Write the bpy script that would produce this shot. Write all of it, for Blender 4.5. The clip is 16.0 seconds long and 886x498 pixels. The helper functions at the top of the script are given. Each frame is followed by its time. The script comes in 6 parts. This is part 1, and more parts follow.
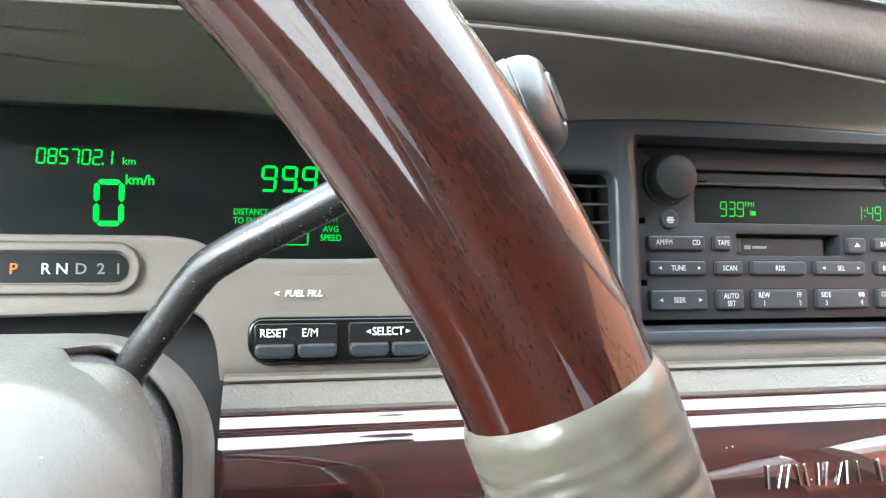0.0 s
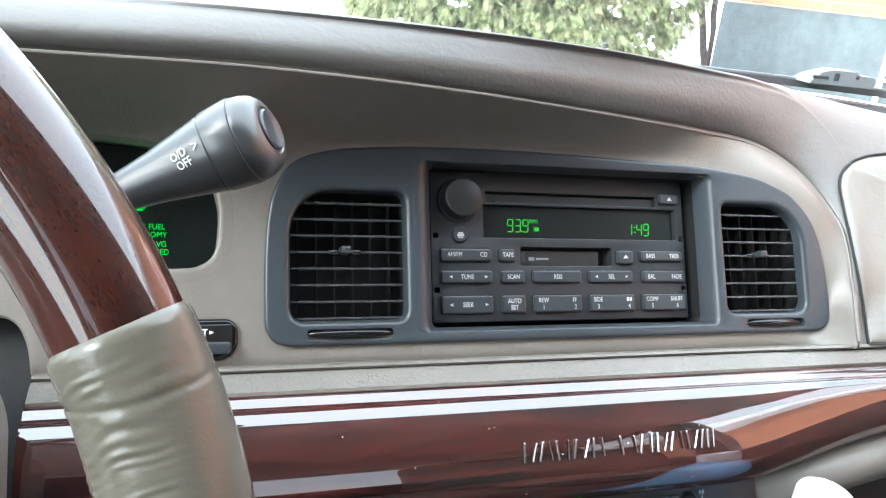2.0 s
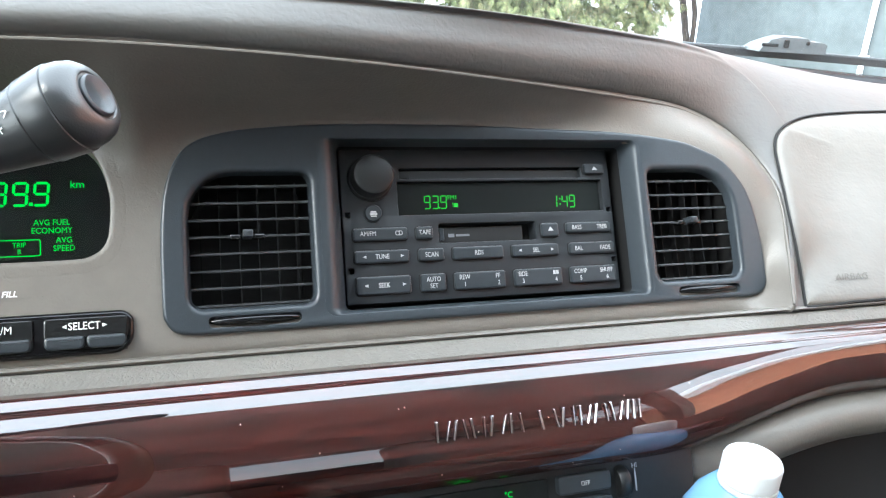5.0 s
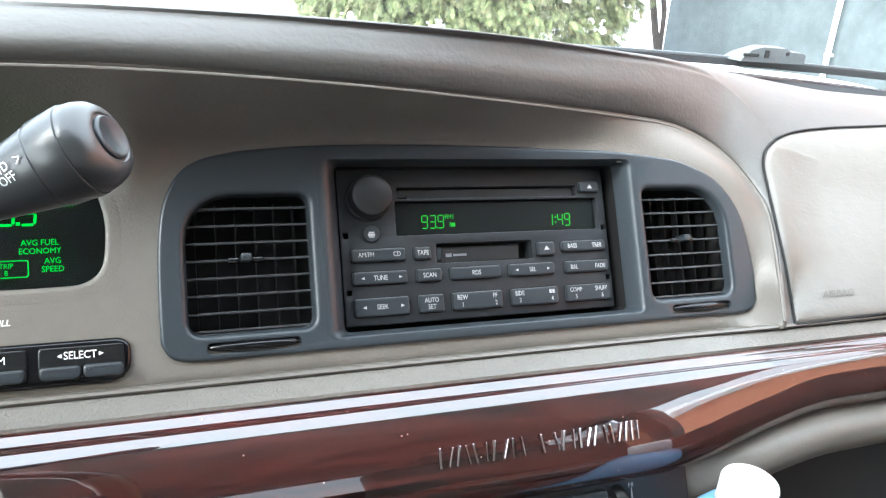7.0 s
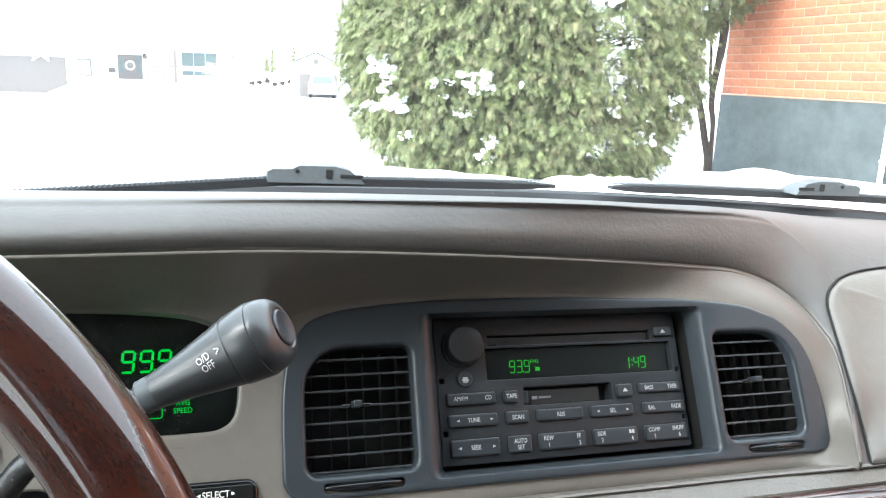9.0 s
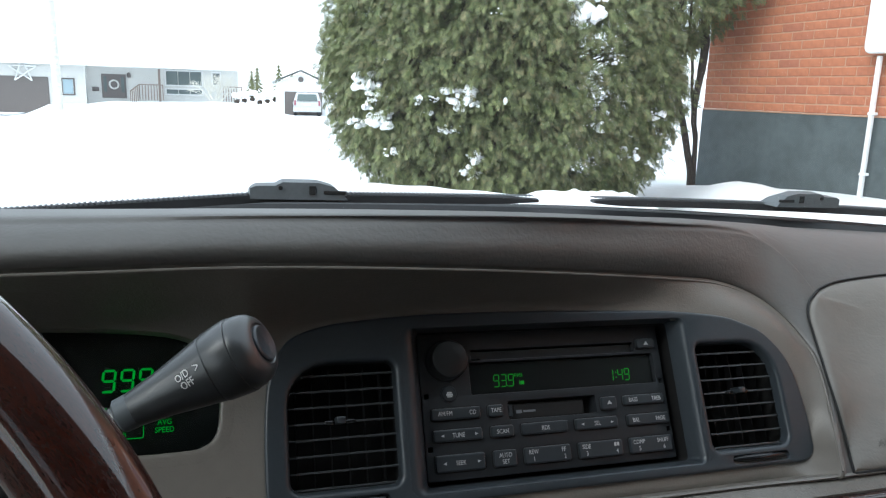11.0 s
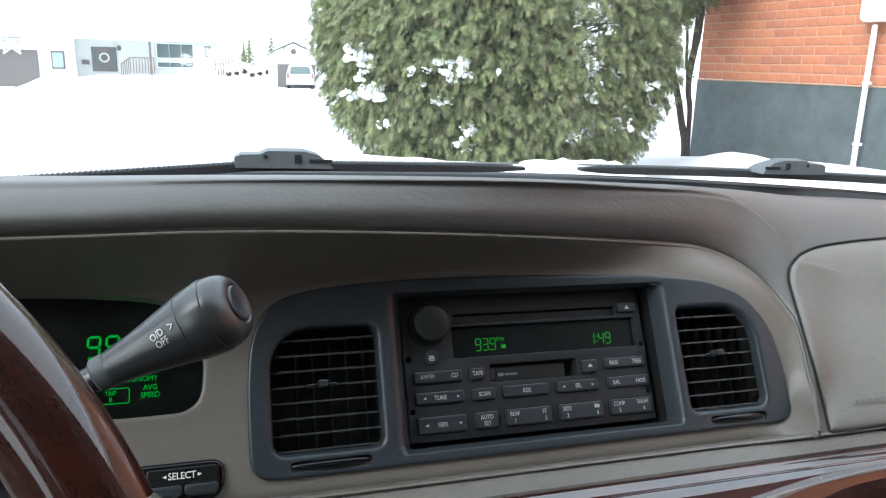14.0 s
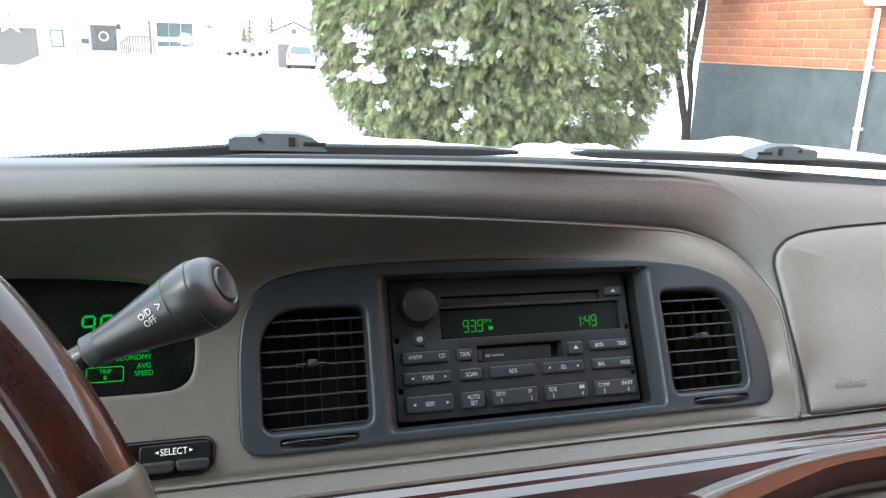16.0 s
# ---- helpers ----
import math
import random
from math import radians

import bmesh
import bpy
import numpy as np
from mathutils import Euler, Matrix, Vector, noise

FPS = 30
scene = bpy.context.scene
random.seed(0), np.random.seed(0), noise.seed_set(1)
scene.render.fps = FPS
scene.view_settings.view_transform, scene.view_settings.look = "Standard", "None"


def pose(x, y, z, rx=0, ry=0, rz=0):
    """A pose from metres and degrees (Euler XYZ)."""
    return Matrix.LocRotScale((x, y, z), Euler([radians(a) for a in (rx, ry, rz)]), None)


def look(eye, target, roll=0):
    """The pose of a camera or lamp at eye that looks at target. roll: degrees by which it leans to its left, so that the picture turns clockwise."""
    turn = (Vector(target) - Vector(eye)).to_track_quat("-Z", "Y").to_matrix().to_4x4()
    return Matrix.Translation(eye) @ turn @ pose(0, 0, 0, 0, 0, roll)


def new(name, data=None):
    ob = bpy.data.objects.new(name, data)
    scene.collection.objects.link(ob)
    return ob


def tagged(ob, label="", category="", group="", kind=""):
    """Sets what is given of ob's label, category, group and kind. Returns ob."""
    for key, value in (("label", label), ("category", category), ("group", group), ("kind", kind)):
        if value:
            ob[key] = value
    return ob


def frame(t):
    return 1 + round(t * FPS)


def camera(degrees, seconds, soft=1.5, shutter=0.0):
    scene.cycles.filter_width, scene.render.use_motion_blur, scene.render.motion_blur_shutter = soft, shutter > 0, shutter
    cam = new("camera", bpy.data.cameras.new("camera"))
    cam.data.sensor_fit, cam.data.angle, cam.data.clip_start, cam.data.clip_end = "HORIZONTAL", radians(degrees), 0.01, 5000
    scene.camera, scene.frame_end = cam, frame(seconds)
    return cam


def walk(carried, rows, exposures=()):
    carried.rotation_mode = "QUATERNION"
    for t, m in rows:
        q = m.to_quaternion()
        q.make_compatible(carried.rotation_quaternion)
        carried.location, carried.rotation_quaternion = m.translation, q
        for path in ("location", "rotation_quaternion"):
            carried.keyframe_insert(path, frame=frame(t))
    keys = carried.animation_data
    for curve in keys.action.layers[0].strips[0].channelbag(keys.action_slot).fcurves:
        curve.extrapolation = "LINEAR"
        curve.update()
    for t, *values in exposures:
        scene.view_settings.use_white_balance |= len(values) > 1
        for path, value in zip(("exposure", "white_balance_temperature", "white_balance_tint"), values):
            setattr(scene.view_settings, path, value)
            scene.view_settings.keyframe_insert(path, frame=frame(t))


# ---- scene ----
from mathutils.bvhtree import BVHTree

# The car's frame: origin at the middle of the radio face, x to the passenger side, y ahead, z up.
LIFT = 0.93                                  # height of the radio over the ground
CAR = pose(0, 0, LIFT, 0, 1.8, 0)              # the car leans a little to the passenger side
DASH = CAR @ pose(0, 0, 0, -28.5, 0, 0)      # the dashboard's face leans back by 28.5 degrees
cam = camera(62.0, 16.0, soft=1.2)
PATH = [
    (0, (-0.272, -0.359, -0.048), (0.143, 1.59, 0.126), -0.7),
    (0.5, (-0.27, -0.372, -0.049), (0.182, 1.568, 0.134), -0.4),
    (1, (-0.231, -0.403, -0.054), (0.272, 1.521, 0.158), -0.4),
    (1.5, (-0.223, -0.411, -0.059), (0.351, 1.491, 0.171), -1.1),
    (2, (-0.222, -0.423, -0.061), (0.399, 1.464, 0.174), -1.6),
    (2.5, (-0.218, -0.43, -0.058), (0.419, 1.452, 0.177), -1.9),
    (3, (-0.218, -0.426, -0.062), (0.383, 1.467, 0.176), -1.8),
    (3.5, (-0.201, -0.43, -0.066), (0.392, 1.465, 0.172), -2.1),
    (4, (-0.172, -0.422, -0.07), (0.414, 1.476, 0.164), -2.6),
    (4.5, (-0.17, -0.424, -0.076), (0.437, 1.466, 0.172), -4.1),
    (6.8, (-0.175, -0.422, -0.063), (0.514, 1.446, 0.129), -4.5),
    (7, (-0.185, -0.419, -0.057), (0.516, 1.442, 0.152), -4.8),
    (7.5, (-0.216, -0.434, -0.051), (0.501, 1.411, 0.237), -4.6),
    (8, (-0.219, -0.46, -0.049), (0.419, 1.394, 0.347), -3.9),
    (8.5, (-0.218, -0.462, -0.045), (0.374, 1.389, 0.427), -4.2),
    (9, (-0.223, -0.462, -0.036), (0.352, 1.388, 0.463), -4.5),
    (9.2, (-0.226, -0.462, -0.034), (0.347, 1.383, 0.484), -4.7),
    (11.5, (-0.22, -0.465, -0.039), (0.397, 1.36, 0.499), -5.4),
    (12, (-0.221, -0.468, -0.041), (0.397, 1.357, 0.493), -5.2),
    (12.5, (-0.219, -0.464, -0.043), (0.403, 1.364, 0.481), -5.2),
    (13, (-0.217, -0.465, -0.045), (0.405, 1.369, 0.455), -5.6),
    (13.5, (-0.215, -0.467, -0.042), (0.407, 1.372, 0.44), -5.8),
    (14, (-0.213, -0.467, -0.044), (0.408, 1.377, 0.423), -5.8),
    (14.5, (-0.221, -0.471, -0.046), (0.394, 1.376, 0.41), -5.3),
    (15, (-0.211, -0.476, -0.046), (0.403, 1.376, 0.394), -5.5),
    (15.5, (-0.204, -0.475, -0.045), (0.413, 1.379, 0.38), -5.5),
    (16, (-0.208, -0.477, -0.046), (0.411, 1.378, 0.374), -5.4),
]
walk(cam, [(t, DASH @ look(eye, target, roll)) for t, eye, target, roll in PATH],
     exposures=[(0.0, 3.2, 6100, 5), (1.0, 3.1, 6020, 5), (2.5, 2.82, 5970, 5), (4.5, 2.78, 5980, 5), (7.0, 2.8, 6000, 5), (8.0, 2.7, 6060, 5), (9.0, 2.32, 6100, 5), (11.5, 0.6, 5955, 5), (12.0, 0.6, 5955, 5), (12.5, 0.68, 5955, 5), (13.5, 1.1, 5955, 5), (14.5, 1.52, 6005, 5), (16.0, 1.82, 6055, 5)])

# ---- world and light ----
world = bpy.data.worlds.new("winter_sky")
scene.world = world
world.use_nodes = True
wn = world.node_tree
sky = wn.nodes.new("ShaderNodeTexSky")
sky.sky_type, sky.sun_disc = "NISHITA", False
SUN_EL, SUN_AZ = 40.0, -118.0                 # degrees; azimuth from straight ahead towards the passenger side
sky.sun_elevation, sky.sun_rotation = radians(SUN_EL), radians(SUN_AZ)
sky.air_density, sky.dust_density, sky.ozone_density = 1.0, 2.0, 1.0
haze = wn.nodes.new("ShaderNodeMix")         # thin bright overcast over the whole sky
haze.data_type = "RGBA"
haze.inputs["Factor"].default_value, haze.inputs[7].default_value = 0.7, (8.4, 8.7, 9.1, 1)
wn.links.new(sky.outputs[0], haze.inputs[6])
wn.links.new(haze.outputs[2], wn.nodes["Background"].inputs[0])
wn.nodes["Background"].inputs[1].default_value = 0.15
sun = new("sun", bpy.data.lights.new("sun", "SUN"))
sun.data.energy, sun.data.angle, sun.data.color = 1.5, radians(28), (1.0, 0.96, 0.90)
sd = Vector((math.sin(radians(SUN_AZ)) * math.cos(radians(SUN_EL)), math.cos(radians(SUN_AZ)) * math.cos(radians(SUN_EL)), math.sin(radians(SUN_EL))))
sun.matrix_basis = look(sd * 30, (0, 0, 0))


# ---- materials ----
def mat(name, color, rough=0.5, metal=0.0, var=0.0, scale=200.0, bump=0.0, bump_scale=400.0, kind="noise", coat=0.0, spec=0.5,
        stain=0.0, stain_scale=12.0, dust=0.0, depth=0.0006, wrinkle=0.0):
    """A principled material: colour varied at two scales, fine relief, optional clear coat and specks of dust."""
    m = bpy.data.materials.new(name)
    m.use_nodes = True
    nt = m.node_tree
    b = nt.nodes["Principled BSDF"]
    b.inputs["Roughness"].default_value, b.inputs["Metallic"].default_value = rough, metal
    b.inputs["Coat Weight"].default_value, b.inputs["Coat Roughness"].default_value, b.inputs["Coat IOR"].default_value = coat, 0.02, 2.0
    b.inputs["Specular IOR Level"].default_value = spec
    tc = nt.nodes.new("ShaderNodeTexCoord")
    N = nt.nodes.new
    L = nt.links.new
    rgb = N("ShaderNodeRGB")
    rgb.outputs[0].default_value = (*color, 1)
    col = rgb.outputs[0]

    def vary(col, sc, amount, detail=3):
        n = N("ShaderNodeTexNoise")
        n.inputs["Scale"].default_value, n.inputs["Detail"].default_value = sc, detail
        L(tc.outputs["Object"], n.inputs["Vector"])
        r = N("ShaderNodeMapRange")
        r.inputs[1].default_value, r.inputs[2].default_value = 0.3, 0.7
        r.inputs[3].default_value, r.inputs[4].default_value = 1 - amount, 1 + amount
        L(n.outputs["Fac"], r.inputs[0])
        x = N("ShaderNodeVectorMath")
        x.operation = "SCALE"
        L(col, x.inputs[0])
        L(r.outputs[0], x.inputs["Scale"])
        return x.outputs[0]
    if var:
        col = vary(col, scale, var)
    if stain:
        col = vary(col, stain_scale, stain, 5)
    if dust:
        v = N("ShaderNodeTexVoronoi")
        v.inputs["Scale"].default_value = 160
        L(tc.outputs["Object"], v.inputs["Vector"])
        lt = N("ShaderNodeMath")
        lt.operation, lt.inputs[1].default_value = "LESS_THAN", dust
        L(v.outputs["Distance"], lt.inputs[0])
        mx = N("ShaderNodeMix")
        mx.data_type = "RGBA"
        L(lt.outputs[0], mx.inputs["Factor"])
        L(col, mx.inputs[6])
        mx.inputs[7].default_value = (0.5, 0.48, 0.45, 1)
        col = mx.outputs[2]
    L(col, b.inputs["Base Color"])
    if bump:
        if kind == "leather":
            n = N("ShaderNodeTexVoronoi")
            n.feature = "SMOOTH_F1"
            n.inputs["Scale"].default_value = bump_scale
            w = N("ShaderNodeTexNoise")
            w.inputs["Scale"].default_value = bump_scale * 0.4
            L(tc.outputs["Object"], w.inputs["Vector"])
            ad = N("ShaderNodeMix")
            ad.data_type = "VECTOR"
            ad.inputs["Factor"].default_value = 0.006
            L(tc.outputs["Object"], ad.inputs[4])
            L(w.outputs["Color"], ad.inputs[5])
            L(ad.outputs[1], n.inputs["Vector"])
            out = n.outputs["Distance"]
            if wrinkle:
                mp = N("ShaderNodeMapping")
                mp.inputs["Scale"].default_value = (60, 110, 170)
                wr = N("ShaderNodeTexNoise")
                wr.inputs["Scale"].default_value, wr.inputs["Detail"].default_value, wr.inputs["Distortion"].default_value = 1.0, 3, 0.8
                L(tc.outputs["Object"], mp.inputs["Vector"])
                L(mp.outputs[0], wr.inputs["Vector"])
                sm = N("ShaderNodeMath")
                sm.operation, sm.inputs[1].default_value = "MULTIPLY_ADD", wrinkle
                L(wr.outputs["Fac"], sm.inputs[0])
                L(out, sm.inputs[2])
                out = sm.outputs[0]
        else:
            n = N("ShaderNodeTexNoise")
            n.inputs["Scale"].default_value, n.inputs["Detail"].default_value = bump_scale, 4
            L(tc.outputs["Object"], n.inputs["Vector"])
            out = n.outputs["Fac"]
        bp = N("ShaderNodeBump")
        bp.inputs["Strength"].default_value, bp.inputs["Distance"].default_value = bump, depth
        L(out, bp.inputs["Height"])
        L(bp.outputs[0], b.inputs["Normal"])
        if rough > 0.15:
            rr = N("ShaderNodeMapRange")
            rr.inputs[3].default_value, rr.inputs[4].default_value = rough - 0.06, rough + 0.08
            L(out, rr.inputs[0])
            L(rr.outputs[0], b.inputs["Roughness"])
    return m


def wood_mat(name, dark, light, stretch, scale, gloss=2.0, lo=0.5, hi=1.0, dust=0.0, fine=9.0, share=0.45):
    """Lacquered figured veneer: grain drawn out along one axis under a clear coat."""
    m = mat(name, dark, 0.45, coat=1.0, spec=0.15)
    m.node_tree.nodes["Principled BSDF"].inputs["Coat IOR"].default_value = gloss
    nt = m.node_tree
    b = nt.nodes["Principled BSDF"]
    N, L = nt.nodes.new, nt.links.new
    tc = N("ShaderNodeTexCoord")
    src = tc.outputs["UV"] if stretch is None else tc.outputs["Object"]
    mp = N("ShaderNodeMapping")
    mp.inputs["Scale"].default_value = stretch or (1, 1, 1)
    L(src, mp.inputs["Vector"])
    n1 = N("ShaderNodeTexNoise")
    n1.inputs["Scale"].default_value, n1.inputs["Detail"].default_value, n1.inputs["Distortion"].default_value = scale, 6, 1.2
    n2 = N("ShaderNodeTexNoise")
    n2.inputs["Scale"].default_value, n2.inputs["Detail"].default_value = scale * fine, 3
    for n in (n1, n2):
        L(mp.outputs[0], n.inputs["Vector"])
    ad = N("ShaderNodeMath")
    ad.operation, ad.inputs[1].default_value = "MULTIPLY_ADD", share
    L(n2.outputs["Fac"], ad.inputs[0])
    L(n1.outputs["Fac"], ad.inputs[2])
    cr = N("ShaderNodeValToRGB")
    span = N("ShaderNodeMapRange")
    span.inputs[1].default_value, span.inputs[2].default_value = lo, hi
    L(ad.outputs[0], span.inputs[0])
    cr.color_ramp.elements[0].color, cr.color_ramp.elements[1].color = (*dark, 1), (*light, 1)
    L(span.outputs[0], cr.inputs[0])
    for l in list(b.inputs["Base Color"].links):
        nt.links.remove(l)
    out = cr.outputs[0]
    if dust:
        v = N("ShaderNodeTexVoronoi")
        v.inputs["Scale"].default_value = 90
        L(tc.outputs["Object"], v.inputs["Vector"])
        lt = N("ShaderNodeMath")
        lt.operation, lt.inputs[1].default_value = "LESS_THAN", dust
        L(v.outputs["Distance"], lt.inputs[0])
        mx = N("ShaderNodeMix")
        mx.data_type = "RGBA"
        L(lt.outputs[0], mx.inputs["Factor"])
        L(out, mx.inputs[6])
        mx.inputs[7].default_value = (0.5, 0.46, 0.42, 1)
        out = mx.outputs[2]
        iv = N("ShaderNodeMath")
        iv.operation, iv.inputs[0].default_value = "SUBTRACT", 1.0
        L(lt.outputs[0], iv.inputs[1])
        L(iv.outputs[0], b.inputs["Coat Weight"])
    L(out, b.inputs["Base Color"])
    return m


def grip_mat():
    """Wrinkled leather: fine folds across the rim, from the mesh's own length and girth."""
    m = mat("taupe_grip_leather", (0.120, 0.110, 0.088), 0.22, var=0.07, scale=60, bump=0.15, bump_scale=500, stain=0.06)
    nt = m.node_tree
    b = nt.nodes["Principled BSDF"]
    N, L = nt.nodes.new, nt.links.new
    tc, mp, n = N("ShaderNodeTexCoord"), N("ShaderNodeMapping"), N("ShaderNodeTexNoise")
    mp.inputs["Scale"].default_value = (46, 1.1, 1)
    n.inputs["Scale"].default_value, n.inputs["Detail"].default_value, n.inputs["Distortion"].default_value = 1.0, 4, 0.6
    L(tc.outputs["UV"], mp.inputs["Vector"])
    L(mp.outputs[0], n.inputs["Vector"])
    bp = N("ShaderNodeBump")
    bp.inputs["Strength"].default_value, bp.inputs["Distance"].default_value = 0.35, 0.0005
    L(n.outputs["Fac"], bp.inputs["Height"])
    old = b.inputs["Normal"].links[0].from_socket
    L(old, bp.inputs["Normal"])
    L(bp.outputs[0], b.inputs["Normal"])
    return m


def glow(name, color, power):
    m = bpy.data.materials.new(name)
    m.use_nodes = True
    b = m.node_tree.nodes["Principled BSDF"]
    b.inputs["Base Color"].default_value = (*[c * 0.3 for c in color], 1)
    b.inputs["Emission Color"].default_value = (*color, 1)
    b.inputs["Emission Strength"].default_value = power
    return m


def glass_mat(name, tint, gloss=0.06, rough=0.02, film=0.0):
    """A thin clear pane: tinted see-through with a faint mirror film and, where film is given, a translucent veil that
    stands in for glare.
    """
    m = bpy.data.materials.new(name)
    m.use_nodes = True
    nt = m.node_tree
    nt.nodes.remove(nt.nodes["Principled BSDF"])
    out = nt.nodes["Material Output"]
    tr, gl, mx = (nt.nodes.new(k) for k in ("ShaderNodeBsdfTransparent", "ShaderNodeBsdfGlossy", "ShaderNodeMixShader"))
    tr.inputs[0].default_value = (*tint, 1)
    gl.inputs["Roughness"].default_value = rough
    mx.inputs[0].default_value = gloss
    nt.links.new(tr.outputs[0], mx.inputs[1])
    nt.links.new(gl.outputs[0], mx.inputs[2])
    last = mx
    if film:
        haze, last = nt.nodes.new("ShaderNodeBsdfTranslucent"), nt.nodes.new("ShaderNodeMixShader")
        n = nt.nodes.new("ShaderNodeTexNoise")
        n.inputs["Scale"].default_value, n.inputs["Detail"].default_value = 5.0, 4
        r = nt.nodes.new("ShaderNodeMapRange")
        r.inputs[3].default_value, r.inputs[4].default_value = film * 0.6, film * 1.4
        haze.inputs[0].default_value = (0.9, 0.9, 0.9, 1)
        nt.links.new(nt.nodes.new("ShaderNodeTexCoord").outputs["Object"], n.inputs["Vector"])
        nt.links.new(n.outputs["Fac"], r.inputs[0])
        nt.links.new(r.outputs[0], last.inputs[0])
        nt.links.new(mx.outputs[0], last.inputs[1])
        nt.links.new(haze.outputs[0], last.inputs[2])
    nt.links.new(last.outputs[0], out.inputs[0])
    return m


TAUPE = mat("taupe_vinyl", (0.150, 0.136, 0.119), 0.42, var=0.04, scale=90, bump=0.25, bump_scale=700, kind="leather", stain=0.03)
# Same vinyl as the airbag panel, darkened for the shade on the brow.
PAD = mat("shade_darkened_taupe_pad", (0.084, 0.080, 0.074), 0.44, spec=0.85, var=0.05, scale=60, bump=0.25, bump_scale=420, kind="leather", stain=0.05, wrinkle=2.2)
STRIP = mat("grained_leather_strip", (0.172, 0.160, 0.143), 0.46, var=0.04, scale=120, bump=0.6, bump_scale=600, kind="leather", depth=0.0009)
# Lighter copy of the pad's vinyl: stronger light is put into the colour.
PANEL = mat("light_lifted_taupe_skin", (0.160, 0.149, 0.133), 0.42, var=0.04, scale=80, bump=0.25, bump_scale=420, kind="leather", stain=0.04, wrinkle=2.2)
SHROUD = mat("taupe_column_plastic", (0.165, 0.160, 0.144), 0.40, var=0.04, bump=0.28, bump_scale=700, kind="leather", dust=0.06, depth=0.0005)
FOAM = mat("dark_grey_foam", (0.13, 0.13, 0.128), 0.8, var=0.3, scale=900, bump=1.0, bump_scale=1500)
BEZEL = mat("slate_plastic", (0.033, 0.040, 0.047), 0.30, var=0.05, scale=300, bump=0.15, bump_scale=1500, stain=0.06)
BLACK = mat("black_plastic", (0.012, 0.0125, 0.013), 0.38, var=0.1, scale=300, bump=0.1, bump_scale=1800)
RADIO = mat("charcoal_radio_face", (0.0180, 0.0205, 0.0235), 0.36, var=0.06, bump=0.12, bump_scale=1800, stain=0.05)
BUTTON = mat("charcoal_button", (0.027, 0.032, 0.037), 0.30, var=0.05, bump=0.1, bump_scale=1500)
KEY = mat("gloss_black_key", (0.011, 0.0115, 0.012), 0.2, var=0.05)
JET = mat("jet_black_gloss", (0.005, 0.005, 0.006), 0.14)
# Near-black colour carries the deep shade of gaps, slots and openings.
VOID = mat("deep_shade_black", (0.004, 0.004, 0.004), 0.7)
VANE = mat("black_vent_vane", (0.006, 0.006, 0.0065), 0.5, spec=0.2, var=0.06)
# Lighter than the slat bodies: the light caught along their fronts.
SLAT = mat("lit_slat_edge", (0.040, 0.042, 0.045), 0.25, var=0.06)
WHITE = mat("white_print", (0.75, 0.75, 0.73), 0.5, var=0.05)
PRINT = mat("pale_key_print", (0.46, 0.47, 0.47), 0.5, var=0.05)
GREYP = mat("grey_print", (0.42, 0.43, 0.45), 0.5)
DIMP = mat("dim_grey_print", (0.17, 0.18, 0.20), 0.4)
ORANGE = glow("orange_print", (1.0, 0.2, 0.02), 0.10)
GREEN = glow("green_display", (0.010, 1.0, 0.06), 0.165)
GREEN_DIM = glow("green_radio_display", (0.03, 0.8, 0.03), 0.072)
LENS = glass_mat("smoked_lens", (0.75, 0.8, 0.78), 0.04, 0.12)
SCREEN = mat("black_display", (0.008, 0.010, 0.010), 0.3, spec=0.3)
CHROME = mat("bright_metal", (0.75, 0.75, 0.76), 0.12, metal=1.0)
WOOD = wood_mat("burr_wood_lacquer", (0.004, 0.0008, 0.0008), (0.070, 0.0145, 0.0110), (3, 48, 48), 2.4, 2.1, 0.66, 1.02, 0.032, 7.0, 0.7)
RIMWOOD = wood_mat("rim_wood_lacquer", (0.0060, 0.0008, 0.0003), (0.052, 0.0064, 0.0012), None, 0.30, 1.66, 0.48, 1.25, 0.018, 14.0, 0.8)
GRIP = grip_mat()
LEVER = mat("satin_black_lever", (0.024, 0.024, 0.025), 0.24, spec=0.9, bump=0.2, bump_scale=1200, dust=0.05)
KNOBM = mat("charcoal_knob", (0.036, 0.038, 0.040), 0.30, spec=0.8, var=0.04, bump=0.10, bump_scale=1400)
RUBBER = mat("black_rubber", (0.015, 0.016, 0.018), 0.5, var=0.1, bump=0.2, bump_scale=600)
# Grey lifted and blued to carry the glare over the wiper heads.
WIPER = mat("grey_wiper_plastic", (0.085, 0.095, 0.102), 0.5, var=0.08, bump=0.1)
# Headliner and seat colours darkened to stand in for a dim, occupied cabin.
HEADLINER = mat("darkened_headliner_cloth", (0.20, 0.19, 0.172), 0.9, var=0.05, bump=0.4, bump_scale=900)
SEAT = mat("darkened_seat_leather", (0.10, 0.09, 0.078), 0.5, var=0.06, bump=0.3, bump_scale=300, kind="leather")
CARPET = mat("dark_carpet", (0.05, 0.045, 0.04), 0.95, var=0.2, scale=400, bump=0.5)
PAINT = mat("silver_car_paint", (0.55, 0.55, 0.53), 0.25, metal=0.3, coat=1.0, var=0.02)
# Unseen rear panes; their dark tint is added to cut light from behind.
TINT = glass_mat("tinted_rear_glass", (0.24, 0.25, 0.25), 0.04)
SIDE = glass_mat("light_tinted_side_glass", (0.72, 0.74, 0.73), 0.04)
EMBOSS = mat("shaded_emboss", (0.115, 0.106, 0.093), 0.5)
# The film lays an added veil of glare over the view outside.
SHIELD = glass_mat("windshield_glass", (0.93, 0.95, 0.94), 0.03, film=0.007)
